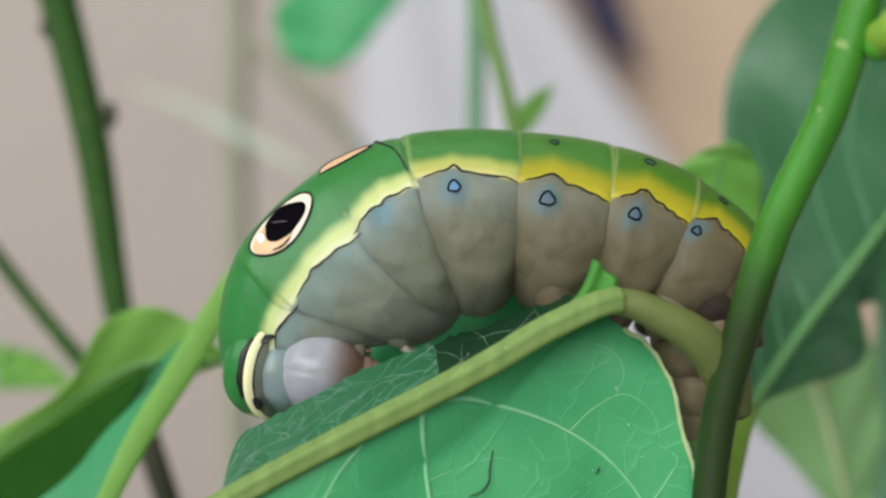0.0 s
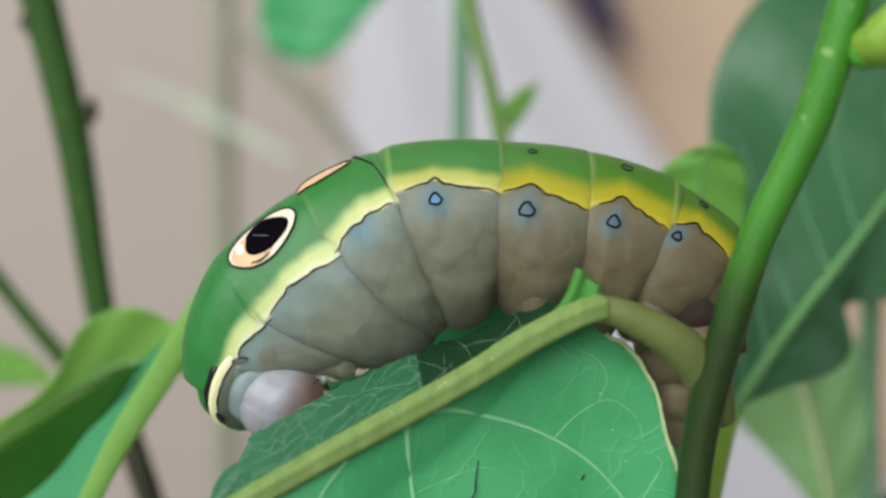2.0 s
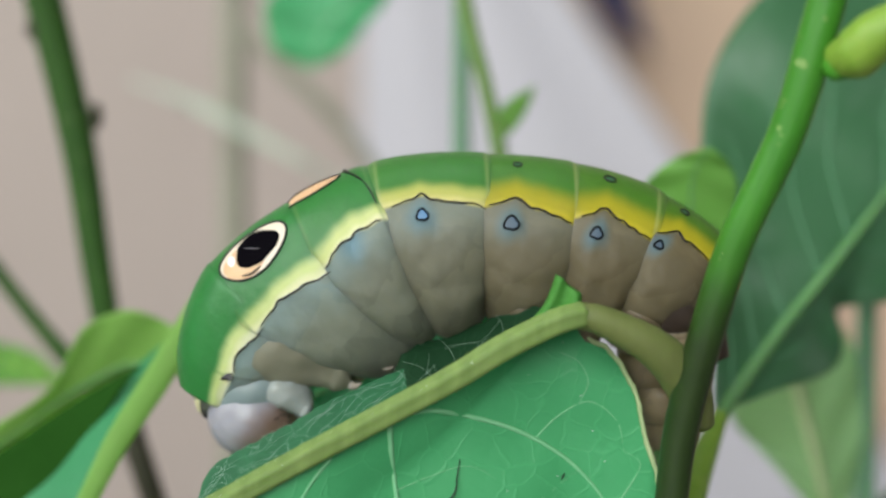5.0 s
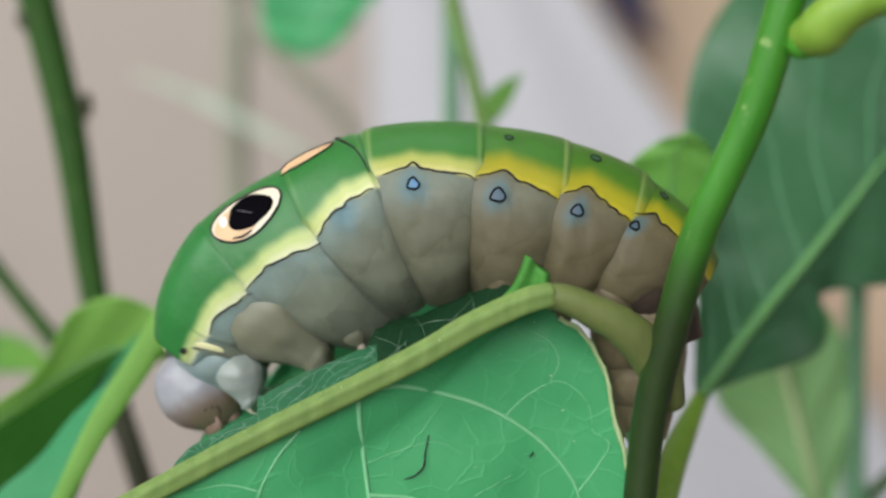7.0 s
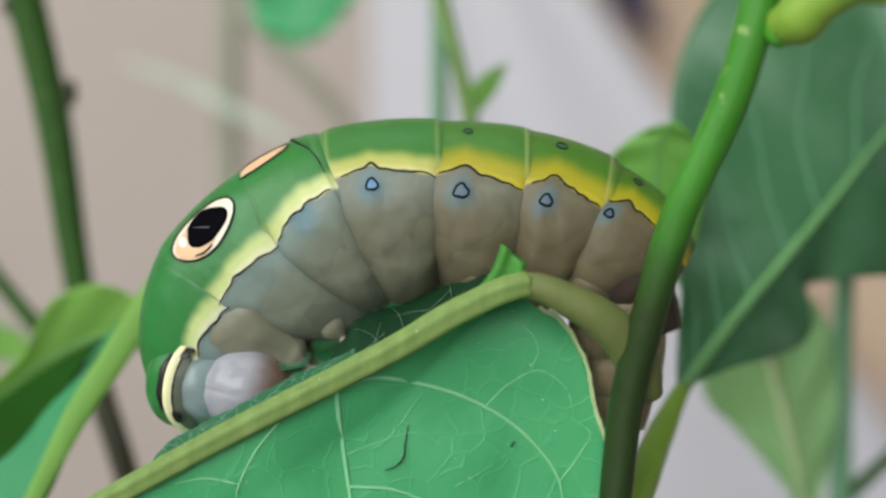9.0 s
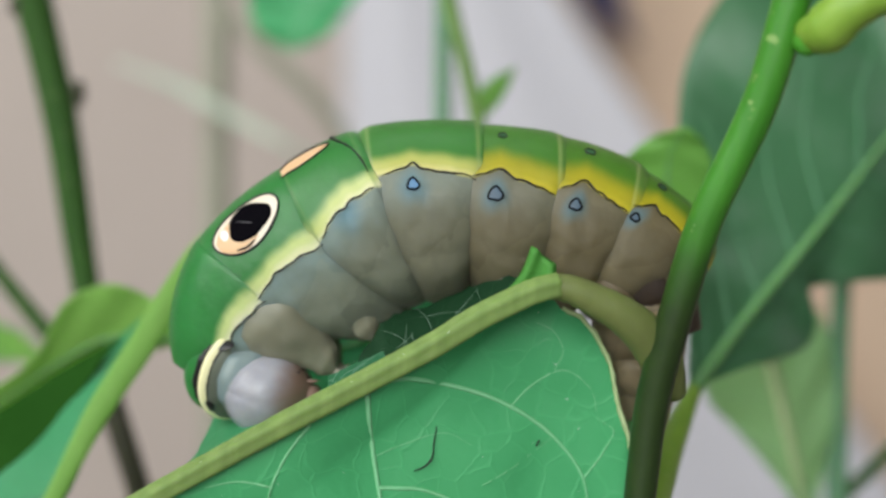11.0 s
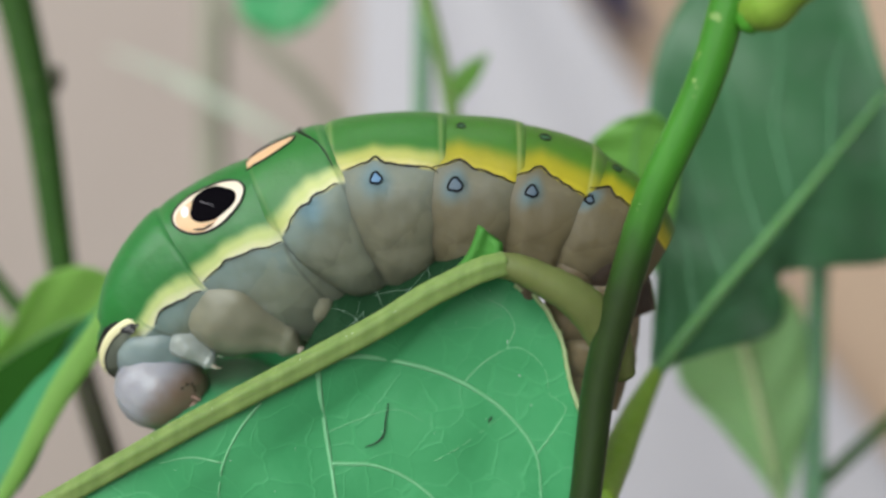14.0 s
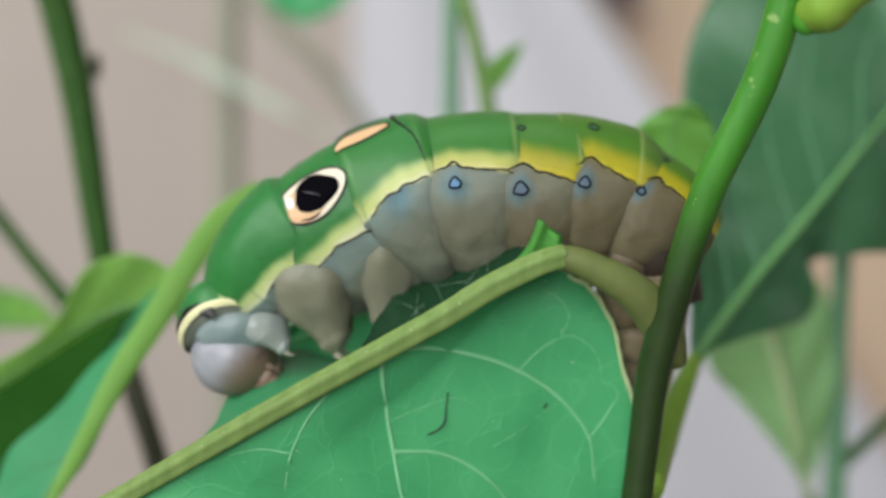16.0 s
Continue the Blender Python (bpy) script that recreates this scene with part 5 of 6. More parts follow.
    for side in (1, -1):
        part("feeler", tube([(-2.4 * mm, -2.0 * mm * side, -1.8 * mm), (-2.75 * mm, -2.2 * mm * side, -2.15 * mm), (-3.0 * mm, -2.25 * mm * side, -2.45 * mm)], [0.0002, 0.00015, 0.00008], 10, 8), M_MOUTH, head)
        for k in range(5):
            w = -0.9 + k * 0.42
            d = Vector((-0.62 + 0.16 * math.cos(w * 2), -0.74 * side, -0.35 + 0.26 * math.sin(w))).normalized()
            part("simple_eye", ball((d[0] * 3.53 * mm, d[1] * 3.64 * mm, d[2] * 4.02 * mm), (0.11 * mm, 0.11 * mm, 0.11 * mm), 6, 8), M_BLACK, head)
    made["head"] = head
    return made


plant = host_plant()
PIVOT = np.array((0.00841, 0.00000, 0.29944))
EATEN = eaten_leaf(plant)
left_plant()
back_plant()
right_plant()
far_plant()
RINGS = larva()
for _n, _x, _y, _z, _a, _r in (("abdomen_ring_sixth", 0.01816, 0.00900, 0.29693, 62, -48), ("abdomen_ring_seventh", 0.01802, 0.00900, 0.29261, 84, -65), ("abdomen_ring_eighth", 0.01828, 0.00900, 0.28934, 92, -70), ("tail_ring", 0.01874, 0.00900, 0.28719, 98, -75)):
    RINGS[_n].matrix_basis = pose(_x - LARVA_AT[0], _y - LARVA_AT[1], _z - LARVA_AT[2], _r, _a, 0)


# ---- what moves ----
def leg_rows(ring_rows, feet, at):
    """Rows of t, x, z and lean of a leg whose claw keeps its hold at feet (t, x, z) and whose pouch points to the place at = (x, z) of its ring."""
    rows = []
    for t, x, y, z, roll, turn in ring_rows:
        fx, fz = (np.interp(t, [f[0] for f in feet], [f[k] * 0.001 for f in feet]) for k in (1, 2))
        c, q = math.cos(radians(turn)), math.sin(radians(turn))
        bx, bz = x + (c * at[0] + q * at[1]) * 0.001, z + (c * at[1] - q * at[0]) * 0.001
        rows.append((t, fx, fz, math.degrees(math.atan2(bx - fx, bz - fz))))
    return rows


def motions():
    base = EATEN.location.copy()
    walk(EATEN, [(t, pose(base[0], base[1], base[2], rx, ry, rz)) for t, rx, ry, rz in [
        (0, -4.2, 1.7, -0.9), (0.5, -5.7, 1.4, 2.2), (1, -3.8, 1.4, 1.4), (1.5, -3.0, 1.6, 0.9), (2, -3.7, 0.3, 1.2), (2.5, -2.3, 1.0, -0.4), 
        (3, -2.3, 0.8, -1.1), (5.5, -1.0, 1.1, 0.4), (6, -0.9, 1.6, -0.8), (6.5, -0.0, 1.8, -0.8), (7, 0.0, 2.4, -1.2), (7.5, 0.4, 1.4, -0.9), 
        (8, 0.2, 1.7, -1.1), (8.5, 0.3, 1.6, -2.0), (11, 0.2, 0.8, 0.1), (11.5, 1.5, 0.9, 1.2), (12, 0.6, 0.4, 2.0), (12.5, 1.7, 0.3, 0.6), 
        (13, 1.6, 0.6, 0.2), (13.5, 1.5, -0.0, -0.0), (14, 2.2, 0.4, -0.9), (14.5, 1.3, 0.5, 0.3), (15, 1.8, -0.1, 0.7), (15.5, 1.9, 0.2, 0.9), 
        (16, 2.2, -0.4, 0.9), 
    ]])
    # bitten pieces pass the mouth and stay in the larva's gut
    for ob, place, at in EATEN_BITS:
        start = ob.location.copy()
        mouth = Vector((-0.0150, 0.0075, 0.2885)) - Vector(place)
        gut = Vector((-0.0095, 0.0090, 0.2985)) - Vector(place)
        walk(ob, [(0, pose(*start)), (at, pose(*start)), (at + 0.2, pose(*(start + mouth), 0, 40, 0)), (at + 0.5, pose(*(start + gut), 0, 70, 0)), (16, pose(*(start + gut), 0, 70, 0))])
    walk(RINGS["head"], [(t, pose(x, y, z, roll, turn, yaw)) for t, x, y, z, roll, turn, yaw in [
        (0, -0.01392, -0.00246, 0.00926, -84.8, -6.8, 142.0), (0.2, -0.01398, -0.00246, 0.00898, -84.8, -6.8, 142.0), (0.3, -0.02091, 0.00031, 0.00731, -53.2, -61.2, 75.1), 
        (0.5, -0.02097, 0.00031, 0.00703, -53.2, -61.2, 75.1), (1, -0.01475, -0.00206, 0.00829, -85.2, -12.7, 138.0), (1.4, -0.01369, -0.00246, 0.00915, -84.8, -6.8, 142.0), 
        (1.5, -0.01715, -0.00239, 0.00762, -84.3, -27.8, 127.0), (2, -0.01563, -0.00177, 0.00732, -84.9, -23.9, 130.0), (2.5, -0.01177, -0.00252, 0.00901, -84.8, -6.8, 142.0), 
        (2.7, -0.01206, -0.00252, 0.00849, -84.8, -6.8, 142.0), (2.8, -0.01966, -0.00089, 0.00602, -76.6, -46.7, 108.3), (3, -0.01996, -0.00089, 0.00550, -76.6, -46.7, 108.3), 
        (3.6, -0.01225, -0.00252, 0.00771, -84.8, -6.8, 142.0), (3.8, -0.01961, -0.00089, 0.00549, -76.6, -46.7, 108.3), (4.5, -0.01186, -0.00252, 0.00770, -84.8, -6.8, 142.0), 
        (4.7, -0.02236, 0.00079, 0.00451, -41.0, -63.5, 60.1), (5.3, -0.01215, -0.00185, 0.00773, -85.1, -21.3, 131.9), (5.35, -0.01213, -0.00185, 0.00773, -85.1, -21.3, 131.9), 
        (5.5, -0.02201, 0.00079, 0.00450, -41.0, -63.5, 60.1), (6, -0.01715, -0.00200, 0.00588, -84.1, -28.8, 126.2), (6.5, -0.01191, -0.00267, 0.00871, -84.8, -6.8, 142.0), 
        (6.8, -0.01168, -0.00267, 0.00859, -84.8, -6.8, 142.0), (7, -0.02029, 0.00082, 0.00667, -41.0, -63.5, 60.1), (7.5, -0.02133, -0.00048, 0.00359, -69.6, -53.6, 97.1), 
        (8, -0.01582, -0.00257, 0.00473, -85.3, -15.4, 136.1), (8.5, -0.01698, -0.00224, 0.00350, -85.0, -22.6, 131.0), (9.1, -0.01316, -0.00267, 0.00628, -84.8, -6.8, 142.0), 
        (9.3, -0.02096, -0.00048, 0.00362, -69.6, -53.6, 97.1), (10, -0.01255, -0.00267, 0.00649, -84.8, -6.8, 142.0), (10.2, -0.01583, -0.00224, 0.00389, -85.0, -22.6, 131.0), 
        (10.8, -0.01735, -0.00226, 0.00519, -85.0, -8.9, 140.6), (11, -0.01415, -0.00216, 0.00566, -85.3, -17.6, 134.6), (11.5, -0.01091, -0.00265, 0.00704, -84.8, -6.8, 142.0), 
        (11.75, -0.01074, -0.00265, 0.00657, -84.8, -6.8, 142.0), (12, -0.01784, -0.00096, 0.00488, -77.3, -45.7, 109.6), (12.5, -0.01841, -0.00103, 0.00393, -78.1, -44.5, 111.0), 
        (13, -0.01398, -0.00243, 0.00582, -84.8, -6.8, 142.0), (13.1, -0.01396, -0.00243, 0.00561, -84.8, -6.8, 142.0), (13.5, -0.01978, -0.00203, 0.00255, -83.6, -31.4, 124.1), 
        (14, -0.01961, -0.00089, 0.00399, -78.8, -43.5, 112.3), (14.5, -0.01883, -0.00047, 0.00297, -72.7, -51.0, 101.8), (15, -0.01754, -0.00194, 0.00355, -84.5, -26.3, 128.2), 
        (15.5, -0.02167, -0.00002, 0.00178, -65.6, -56.2, 91.4), (16, -0.01880, 0.00020, 0.00560, -78.0, -44.0, 112.0), 
    ]])
    walk(RINGS["prothorax"], [(t, pose(x, y, z, roll, turn, yaw)) for t, x, y, z, roll, turn, yaw in [
        (0, -0.01765, -0.00177, 0.00939, -84.8, -6.8, 142.0), (0.2, -0.01771, -0.00177, 0.00911, -84.8, -6.8, 142.0), (0.3, -0.02060, -0.00050, 0.01030, -77.8, -44.9, 110.5), 
        (0.5, -0.02066, -0.00050, 0.01002, -77.8, -44.9, 110.5), (1, -0.01773, -0.00155, 0.00882, -85.2, -12.4, 138.2), (1.4, -0.01742, -0.00177, 0.00928, -84.8, -6.8, 142.0), 
        (1.5, -0.01762, -0.00105, 0.00952, -84.5, -26.8, 127.8), (2, -0.01818, -0.00118, 0.00883, -84.9, -23.0, 130.6), (2.5, -0.01568, -0.00177, 0.00911, -84.8, -6.8, 142.0), 
        (2.7, -0.01598, -0.00177, 0.00859, -84.8, -6.8, 142.0), (2.8, -0.01921, -0.00054, 0.00895, -77.8, -44.9, 110.5), (3, -0.01951, -0.00054, 0.00843, -77.8, -44.9, 110.5), 
        (3.6, -0.01616, -0.00177, 0.00780, -84.8, -6.8, 142.0), (3.8, -0.01916, -0.00054, 0.00843, -77.8, -44.9, 110.5), (4.5, -0.01577, -0.00177, 0.00780, -84.8, -6.8, 142.0), 
        (4.7, -0.02075, -0.00004, 0.00800, -41.0, -63.5, 60.1), (5.3, -0.01483, -0.00126, 0.00900, -85.1, -20.6, 132.4), (5.35, -0.01481, -0.00126, 0.00900, -85.1, -20.6, 132.4), 
        (5.5, -0.02041, -0.00004, 0.00799, -41.0, -63.5, 60.1), (6, -0.01858, -0.00102, 0.00806, -84.3, -27.8, 127.0), (6.5, -0.01623, -0.00177, 0.00876, -84.8, -6.8, 142.0), 
        (6.8, -0.01601, -0.00177, 0.00865, -84.8, -6.8, 142.0), (7, -0.01869, -0.00004, 0.01007, -41.0, -63.5, 60.1), (7.5, -0.02164, -0.00037, 0.00794, -71.9, -51.7, 100.6), 
        (8, -0.01823, -0.00146, 0.00629, -85.3, -15.0, 136.4), (8.5, -0.01914, -0.00122, 0.00586, -85.0, -21.9, 131.5), (9.1, -0.01749, -0.00177, 0.00724, -84.8, -6.8, 142.0), 
        (9.3, -0.02127, -0.00037, 0.00839, -71.9, -51.7, 100.6), (10, -0.01688, -0.00177, 0.00745, -84.8, -6.8, 142.0), (10.2, -0.01799, -0.00122, 0.00625, -85.0, -21.9, 131.5), 
        (10.8, -0.02032, -0.00169, 0.00631, -85.0, -8.8, 140.7), (11, -0.01683, -0.00138, 0.00748, -85.3, -17.1, 134.9), (11.5, -0.01518, -0.00177, 0.00798, -84.8, -6.8, 142.0), 
        (11.75, -0.01501, -0.00177, 0.00752, -84.8, -6.8, 142.0), (12, -0.01742, -0.00056, 0.00869, -78.5, -44.0, 111.7), (12.5, -0.01810, -0.00059, 0.00772, -79.1, -42.8, 113.0), 
        (13, -0.01760, -0.00177, 0.00678, -84.8, -6.8, 142.0), (13.1, -0.01758, -0.00177, 0.00657, -84.8, -6.8, 142.0), (13.5, -0.02026, -0.00095, 0.00575, -83.8, -30.2, 125.1), 
        (14, -0.02054, -0.00062, 0.00789, -79.7, -41.8, 114.2), (14.5, -0.01907, -0.00043, 0.00712, -74.6, -49.1, 104.8), (15, -0.01960, -0.00110, 0.00631, -84.7, -25.4, 128.9), 
        (15.5, -0.02085, -0.00030, 0.00590, -68.5, -54.4, 95.6), (16, -0.01930, -0.00020, 0.00860, -76.6, -46.7, 108.3), 
    ]])
    middle_rows = [
        (0, -0.01703, 0.00000, 0.01353, 0.0, -61.3), (0.2, -0.01709, 0.00000, 0.01325, 0.0, -61.3), (0.3, -0.01940, 0.00000, 0.01406, 0.0, -45.5), 
        (0.5, -0.01946, 0.00000, 0.01378, 0.0, -45.5), (1, -0.01742, 0.00000, 0.01305, 0.0, -59.1), (1.4, -0.01680, 0.00000, 0.01341, 0.0, -61.4), 
        (1.5, -0.01801, 0.00000, 0.01353, 0.0, -54.2), (2, -0.01819, 0.00000, 0.01275, 0.0, -53.3), (2.5, -0.01573, 0.00000, 0.01319, 0.0, -66.8), 
        (2.7, -0.01603, 0.00000, 0.01267, 0.0, -66.8), (2.8, -0.01899, 0.00000, 0.01266, 0.0, -49.3), (3, -0.01928, 0.00000, 0.01213, 0.0, -49.3), 
        (3.6, -0.01627, 0.00001, 0.01192, 1.2, -66.9), (3.8, -0.01899, 0.00002, 0.01220, 1.6, -49.4), (4.5, -0.01596, 0.00003, 0.01197, 3.0, -67.0), 
        (4.7, -0.01938, 0.00004, 0.01250, 3.4, -47.2), (5.3, -0.01657, 0.00005, 0.01269, 4.6, -63.7), (5.35, -0.01656, 0.00005, 0.01269, 4.7, -63.7), 
        (5.5, -0.01910, 0.00005, 0.01256, 5.0, -47.4), (6, -0.01852, 0.00006, 0.01258, 5.7, -50.5), (6.5, -0.01593, 0.00007, 0.01338, 6.3, -61.9), 
        (6.8, -0.01572, 0.00007, 0.01327, 6.7, -62.0), (7, -0.01771, 0.00007, 0.01439, 7.0, -46.4), (7.5, -0.02064, 0.00008, 0.01216, 7.4, -43.3), 
        (8, -0.01832, 0.00008, 0.01141, 7.8, -60.0), (8.5, -0.01910, 0.00008, 0.01108, 8.1, -55.8), (9.1, -0.01728, 0.00009, 0.01193, 8.6, -62.1), 
        (9.3, -0.02032, 0.00009, 0.01267, 8.7, -43.4), (10, -0.01670, 0.00009, 0.01216, 9.2, -62.1), (10.2, -0.01800, 0.00009, 0.01153, 9.4, -55.9), 
        (10.8, -0.01840, 0.00010, 0.01179, 9.9, -52.8), (11, -0.01715, 0.00010, 0.01232, 10.0, -57.7), (11.5, -0.01528, 0.00010, 0.01286, 10.0, -64.2), 
        (11.75, -0.01511, 0.00010, 0.01239, 10.0, -64.2), (12, -0.01719, 0.00010, 0.01286, 10.0, -46.8), (12.5, -0.01796, 0.00010, 0.01198, 10.0, -48.2), 
        (13, -0.01666, 0.00010, 0.01186, 10.0, -57.7), (13.1, -0.01665, 0.00010, 0.01167, 10.3, -57.7), (13.5, -0.01873, 0.00011, 0.01109, 11.3, -47.8), 
        (14, -0.01884, 0.00012, 0.01252, 12.7, -40.5), (14.5, -0.01861, 0.00013, 0.01193, 14.0, -45.9), (15, -0.01849, 0.00016, 0.01193, 14.0, -45.5), 
        (15.5, -0.01884, 0.00018, 0.01237, 16.0, -42.0), (16, -0.01495, 0.00020, 0.01450, 19.0, -37.0), 
    ]
    walk(RINGS["mesothorax"], [(t, pose(x, y, z, roll, turn, 0)) for t, x, y, z, roll, turn in middle_rows])
    hind_rows = [
        (0, -0.01317, 0.00000, 0.01753, 0.0, -37.2), (0.2, -0.01322, 0.00000, 0.01725, 0.0, -37.2), (0.3, -0.01435, 0.00000, 0.01713, 0.0, -24.5), 
        (0.5, -0.01441, 0.00000, 0.01685, 0.0, -24.5), (1, -0.01328, 0.00000, 0.01704, 0.0, -35.5), (1.4, -0.01293, 0.00000, 0.01741, 0.0, -37.2), 
        (1.5, -0.01347, 0.00000, 0.01732, 0.0, -32.0), (2, -0.01354, 0.00000, 0.01653, 0.0, -31.7), (2.5, -0.01234, 0.00000, 0.01730, 0.0, -41.1), 
        (2.7, -0.01263, 0.00000, 0.01678, 0.0, -41.1), (2.8, -0.01400, 0.00000, 0.01620, 0.0, -28.6), (3, -0.01429, 0.00000, 0.01567, 0.0, -28.5), 
        (3.6, -0.01285, 0.00003, 0.01606, 1.2, -41.1), (3.8, -0.01401, 0.00004, 0.01577, 1.6, -28.6), (4.5, -0.01256, 0.00008, 0.01615, 3.0, -41.1), 
        (4.7, -0.01411, 0.00009, 0.01601, 3.4, -26.4), (5.3, -0.01290, 0.00012, 0.01649, 4.6, -35.8), (5.35, -0.01289, 0.00012, 0.01649, 4.7, -35.9), 
        (5.5, -0.01383, 0.00013, 0.01611, 5.0, -26.5), (6, -0.01333, 0.00015, 0.01650, 5.7, -29.1), (6.5, -0.01188, 0.00016, 0.01765, 6.3, -37.0), 
        (6.8, -0.01168, 0.00017, 0.01755, 6.7, -37.0), (7, -0.01247, 0.00018, 0.01773, 7.0, -24.6), (7.5, -0.01478, 0.00019, 0.01565, 7.4, -23.6), 
        (8, -0.01387, 0.00019, 0.01593, 7.8, -36.4), (8.5, -0.01418, 0.00020, 0.01556, 8.1, -33.9), (9.1, -0.01321, 0.00021, 0.01624, 8.6, -36.9), 
        (9.3, -0.01447, 0.00022, 0.01618, 8.7, -23.6), (10, -0.01263, 0.00023, 0.01649, 9.2, -36.9), (10.2, -0.01309, 0.00023, 0.01603, 9.4, -33.9), 
        (10.8, -0.01306, 0.00024, 0.01628, 9.9, -31.7), (11, -0.01254, 0.00025, 0.01660, 10.0, -33.6), (11.5, -0.01138, 0.00025, 0.01726, 10.0, -38.2), 
        (11.75, -0.01120, 0.00025, 0.01679, 10.0, -38.1), (12, -0.01185, 0.00025, 0.01640, 10.0, -25.6), (12.5, -0.01259, 0.00025, 0.01570, 10.0, -26.9), 
        (13, -0.01199, 0.00025, 0.01624, 10.0, -33.9), (13.1, -0.01199, 0.00025, 0.01604, 10.3, -33.9), (13.5, -0.01289, 0.00027, 0.01522, 11.3, -27.0), 
        (14, -0.01254, 0.00030, 0.01597, 12.7, -20.9), (14.5, -0.01291, 0.00033, 0.01563, 14.0, -24.5), (15, -0.01236, 0.00040, 0.01600, 14.0, -24.5), 
        (15.5, -0.01230, 0.00047, 0.01617, 16.0, -20.6), (16, -0.00885, 0.00040, 0.01705, 18.0, -27.5), 
    ]
    walk(RINGS["metathorax"], [(t, pose(x, y, z, roll, turn, 0)) for t, x, y, z, roll, turn in hind_rows])
    walk(RINGS["abdomen_ring_first"], [(t, pose(x, y, z, roll, turn, 0)) for t, x, y, z, roll, turn in [
        (0, -0.00796, 0.00000, 0.02036, 0.0, -22.9), (0.2, -0.00801, 0.00000, 0.02010, 0.0, -23.2), (0.3, -0.00830, 0.00000, 0.01972, 0.0, -23.0), 
        (0.5, -0.00835, 0.00000, 0.01946, 0.0, -23.3), (1, -0.00789, 0.00000, 0.01994, 0.0, -23.7), (1.4, -0.00777, 0.00000, 0.02028, 0.0, -24.1), 
        (1.5, -0.00787, 0.00000, 0.02022, 0.0, -24.4), (2, -0.00789, 0.00000, 0.01951, 0.0, -25.3), (2.5, -0.00749, 0.00000, 0.02026, 0.0, -25.7), 
        (2.7, -0.00772, 0.00000, 0.01978, 0.0, -26.2), (2.8, -0.00809, 0.00000, 0.01922, 0.0, -26.6), (3, -0.00832, 0.00000, 0.01873, 0.0, -27.0), 
        (3.6, -0.00788, 0.00001, 0.01911, 1.0, -26.8), (3.8, -0.00806, 0.00001, 0.01882, 1.3, -27.1), (4.5, -0.00760, 0.00003, 0.01921, 2.5, -26.8), 
        (4.7, -0.00790, 0.00003, 0.01894, 2.8, -25.7), (5.3, -0.00756, 0.00004, 0.01927, 3.8, -24.9), (5.35, -0.00755, 0.00004, 0.01927, 3.9, -24.9), 
        (5.5, -0.00764, 0.00004, 0.01903, 4.1, -25.7), (6, -0.00710, 0.00005, 0.01960, 4.6, -26.1), (6.5, -0.00640, 0.00005, 0.02072, 5.2, -25.4), 
        (6.8, -0.00619, 0.00006, 0.02063, 5.5, -25.6), (7, -0.00623, 0.00006, 0.02042, 5.7, -24.3), (7.5, -0.00793, 0.00006, 0.01870, 6.0, -26.7), 
        (8, -0.00794, 0.00006, 0.01939, 6.4, -28.5), (8.5, -0.00802, 0.00006, 0.01908, 6.7, -29.3), (9.1, -0.00758, 0.00007, 0.01942, 7.0, -27.9), 
        (9.3, -0.00775, 0.00007, 0.01920, 7.2, -27.7), (10, -0.00706, 0.00007, 0.01965, 7.6, -28.4), (10.2, -0.00705, 0.00007, 0.01951, 7.7, -30.1), 
        (10.8, -0.00678, 0.00008, 0.01968, 8.1, -29.1), (11, -0.00663, 0.00008, 0.01980, 8.2, -28.8), (11.5, -0.00600, 0.00008, 0.02036, 8.2, -28.6), 
        (11.75, -0.00580, 0.00008, 0.01991, 8.2, -28.8), (12, -0.00571, 0.00008, 0.01924, 8.2, -28.6), (12.5, -0.00630, 0.00008, 0.01881, 8.2, -30.7), 
        (13, -0.00608, 0.00008, 0.01946, 8.2, -29.5), (13.1, -0.00607, 0.00008, 0.01926, 8.4, -29.5), (13.5, -0.00620, 0.00008, 0.01837, 9.3, -28.6), 
        (14, -0.00565, 0.00009, 0.01868, 10.4, -27.1), (14.5, -0.00628, 0.00010, 0.01851, 11.5, -28.4), (15, -0.00551, 0.00011, 0.01890, 14.8, -27.2), 
        (15.5, -0.00524, 0.00012, 0.01861, 18.0, -25.7), (16, -0.00360, 0.00010, 0.01920, 12.0, -20.0), 
    ]])
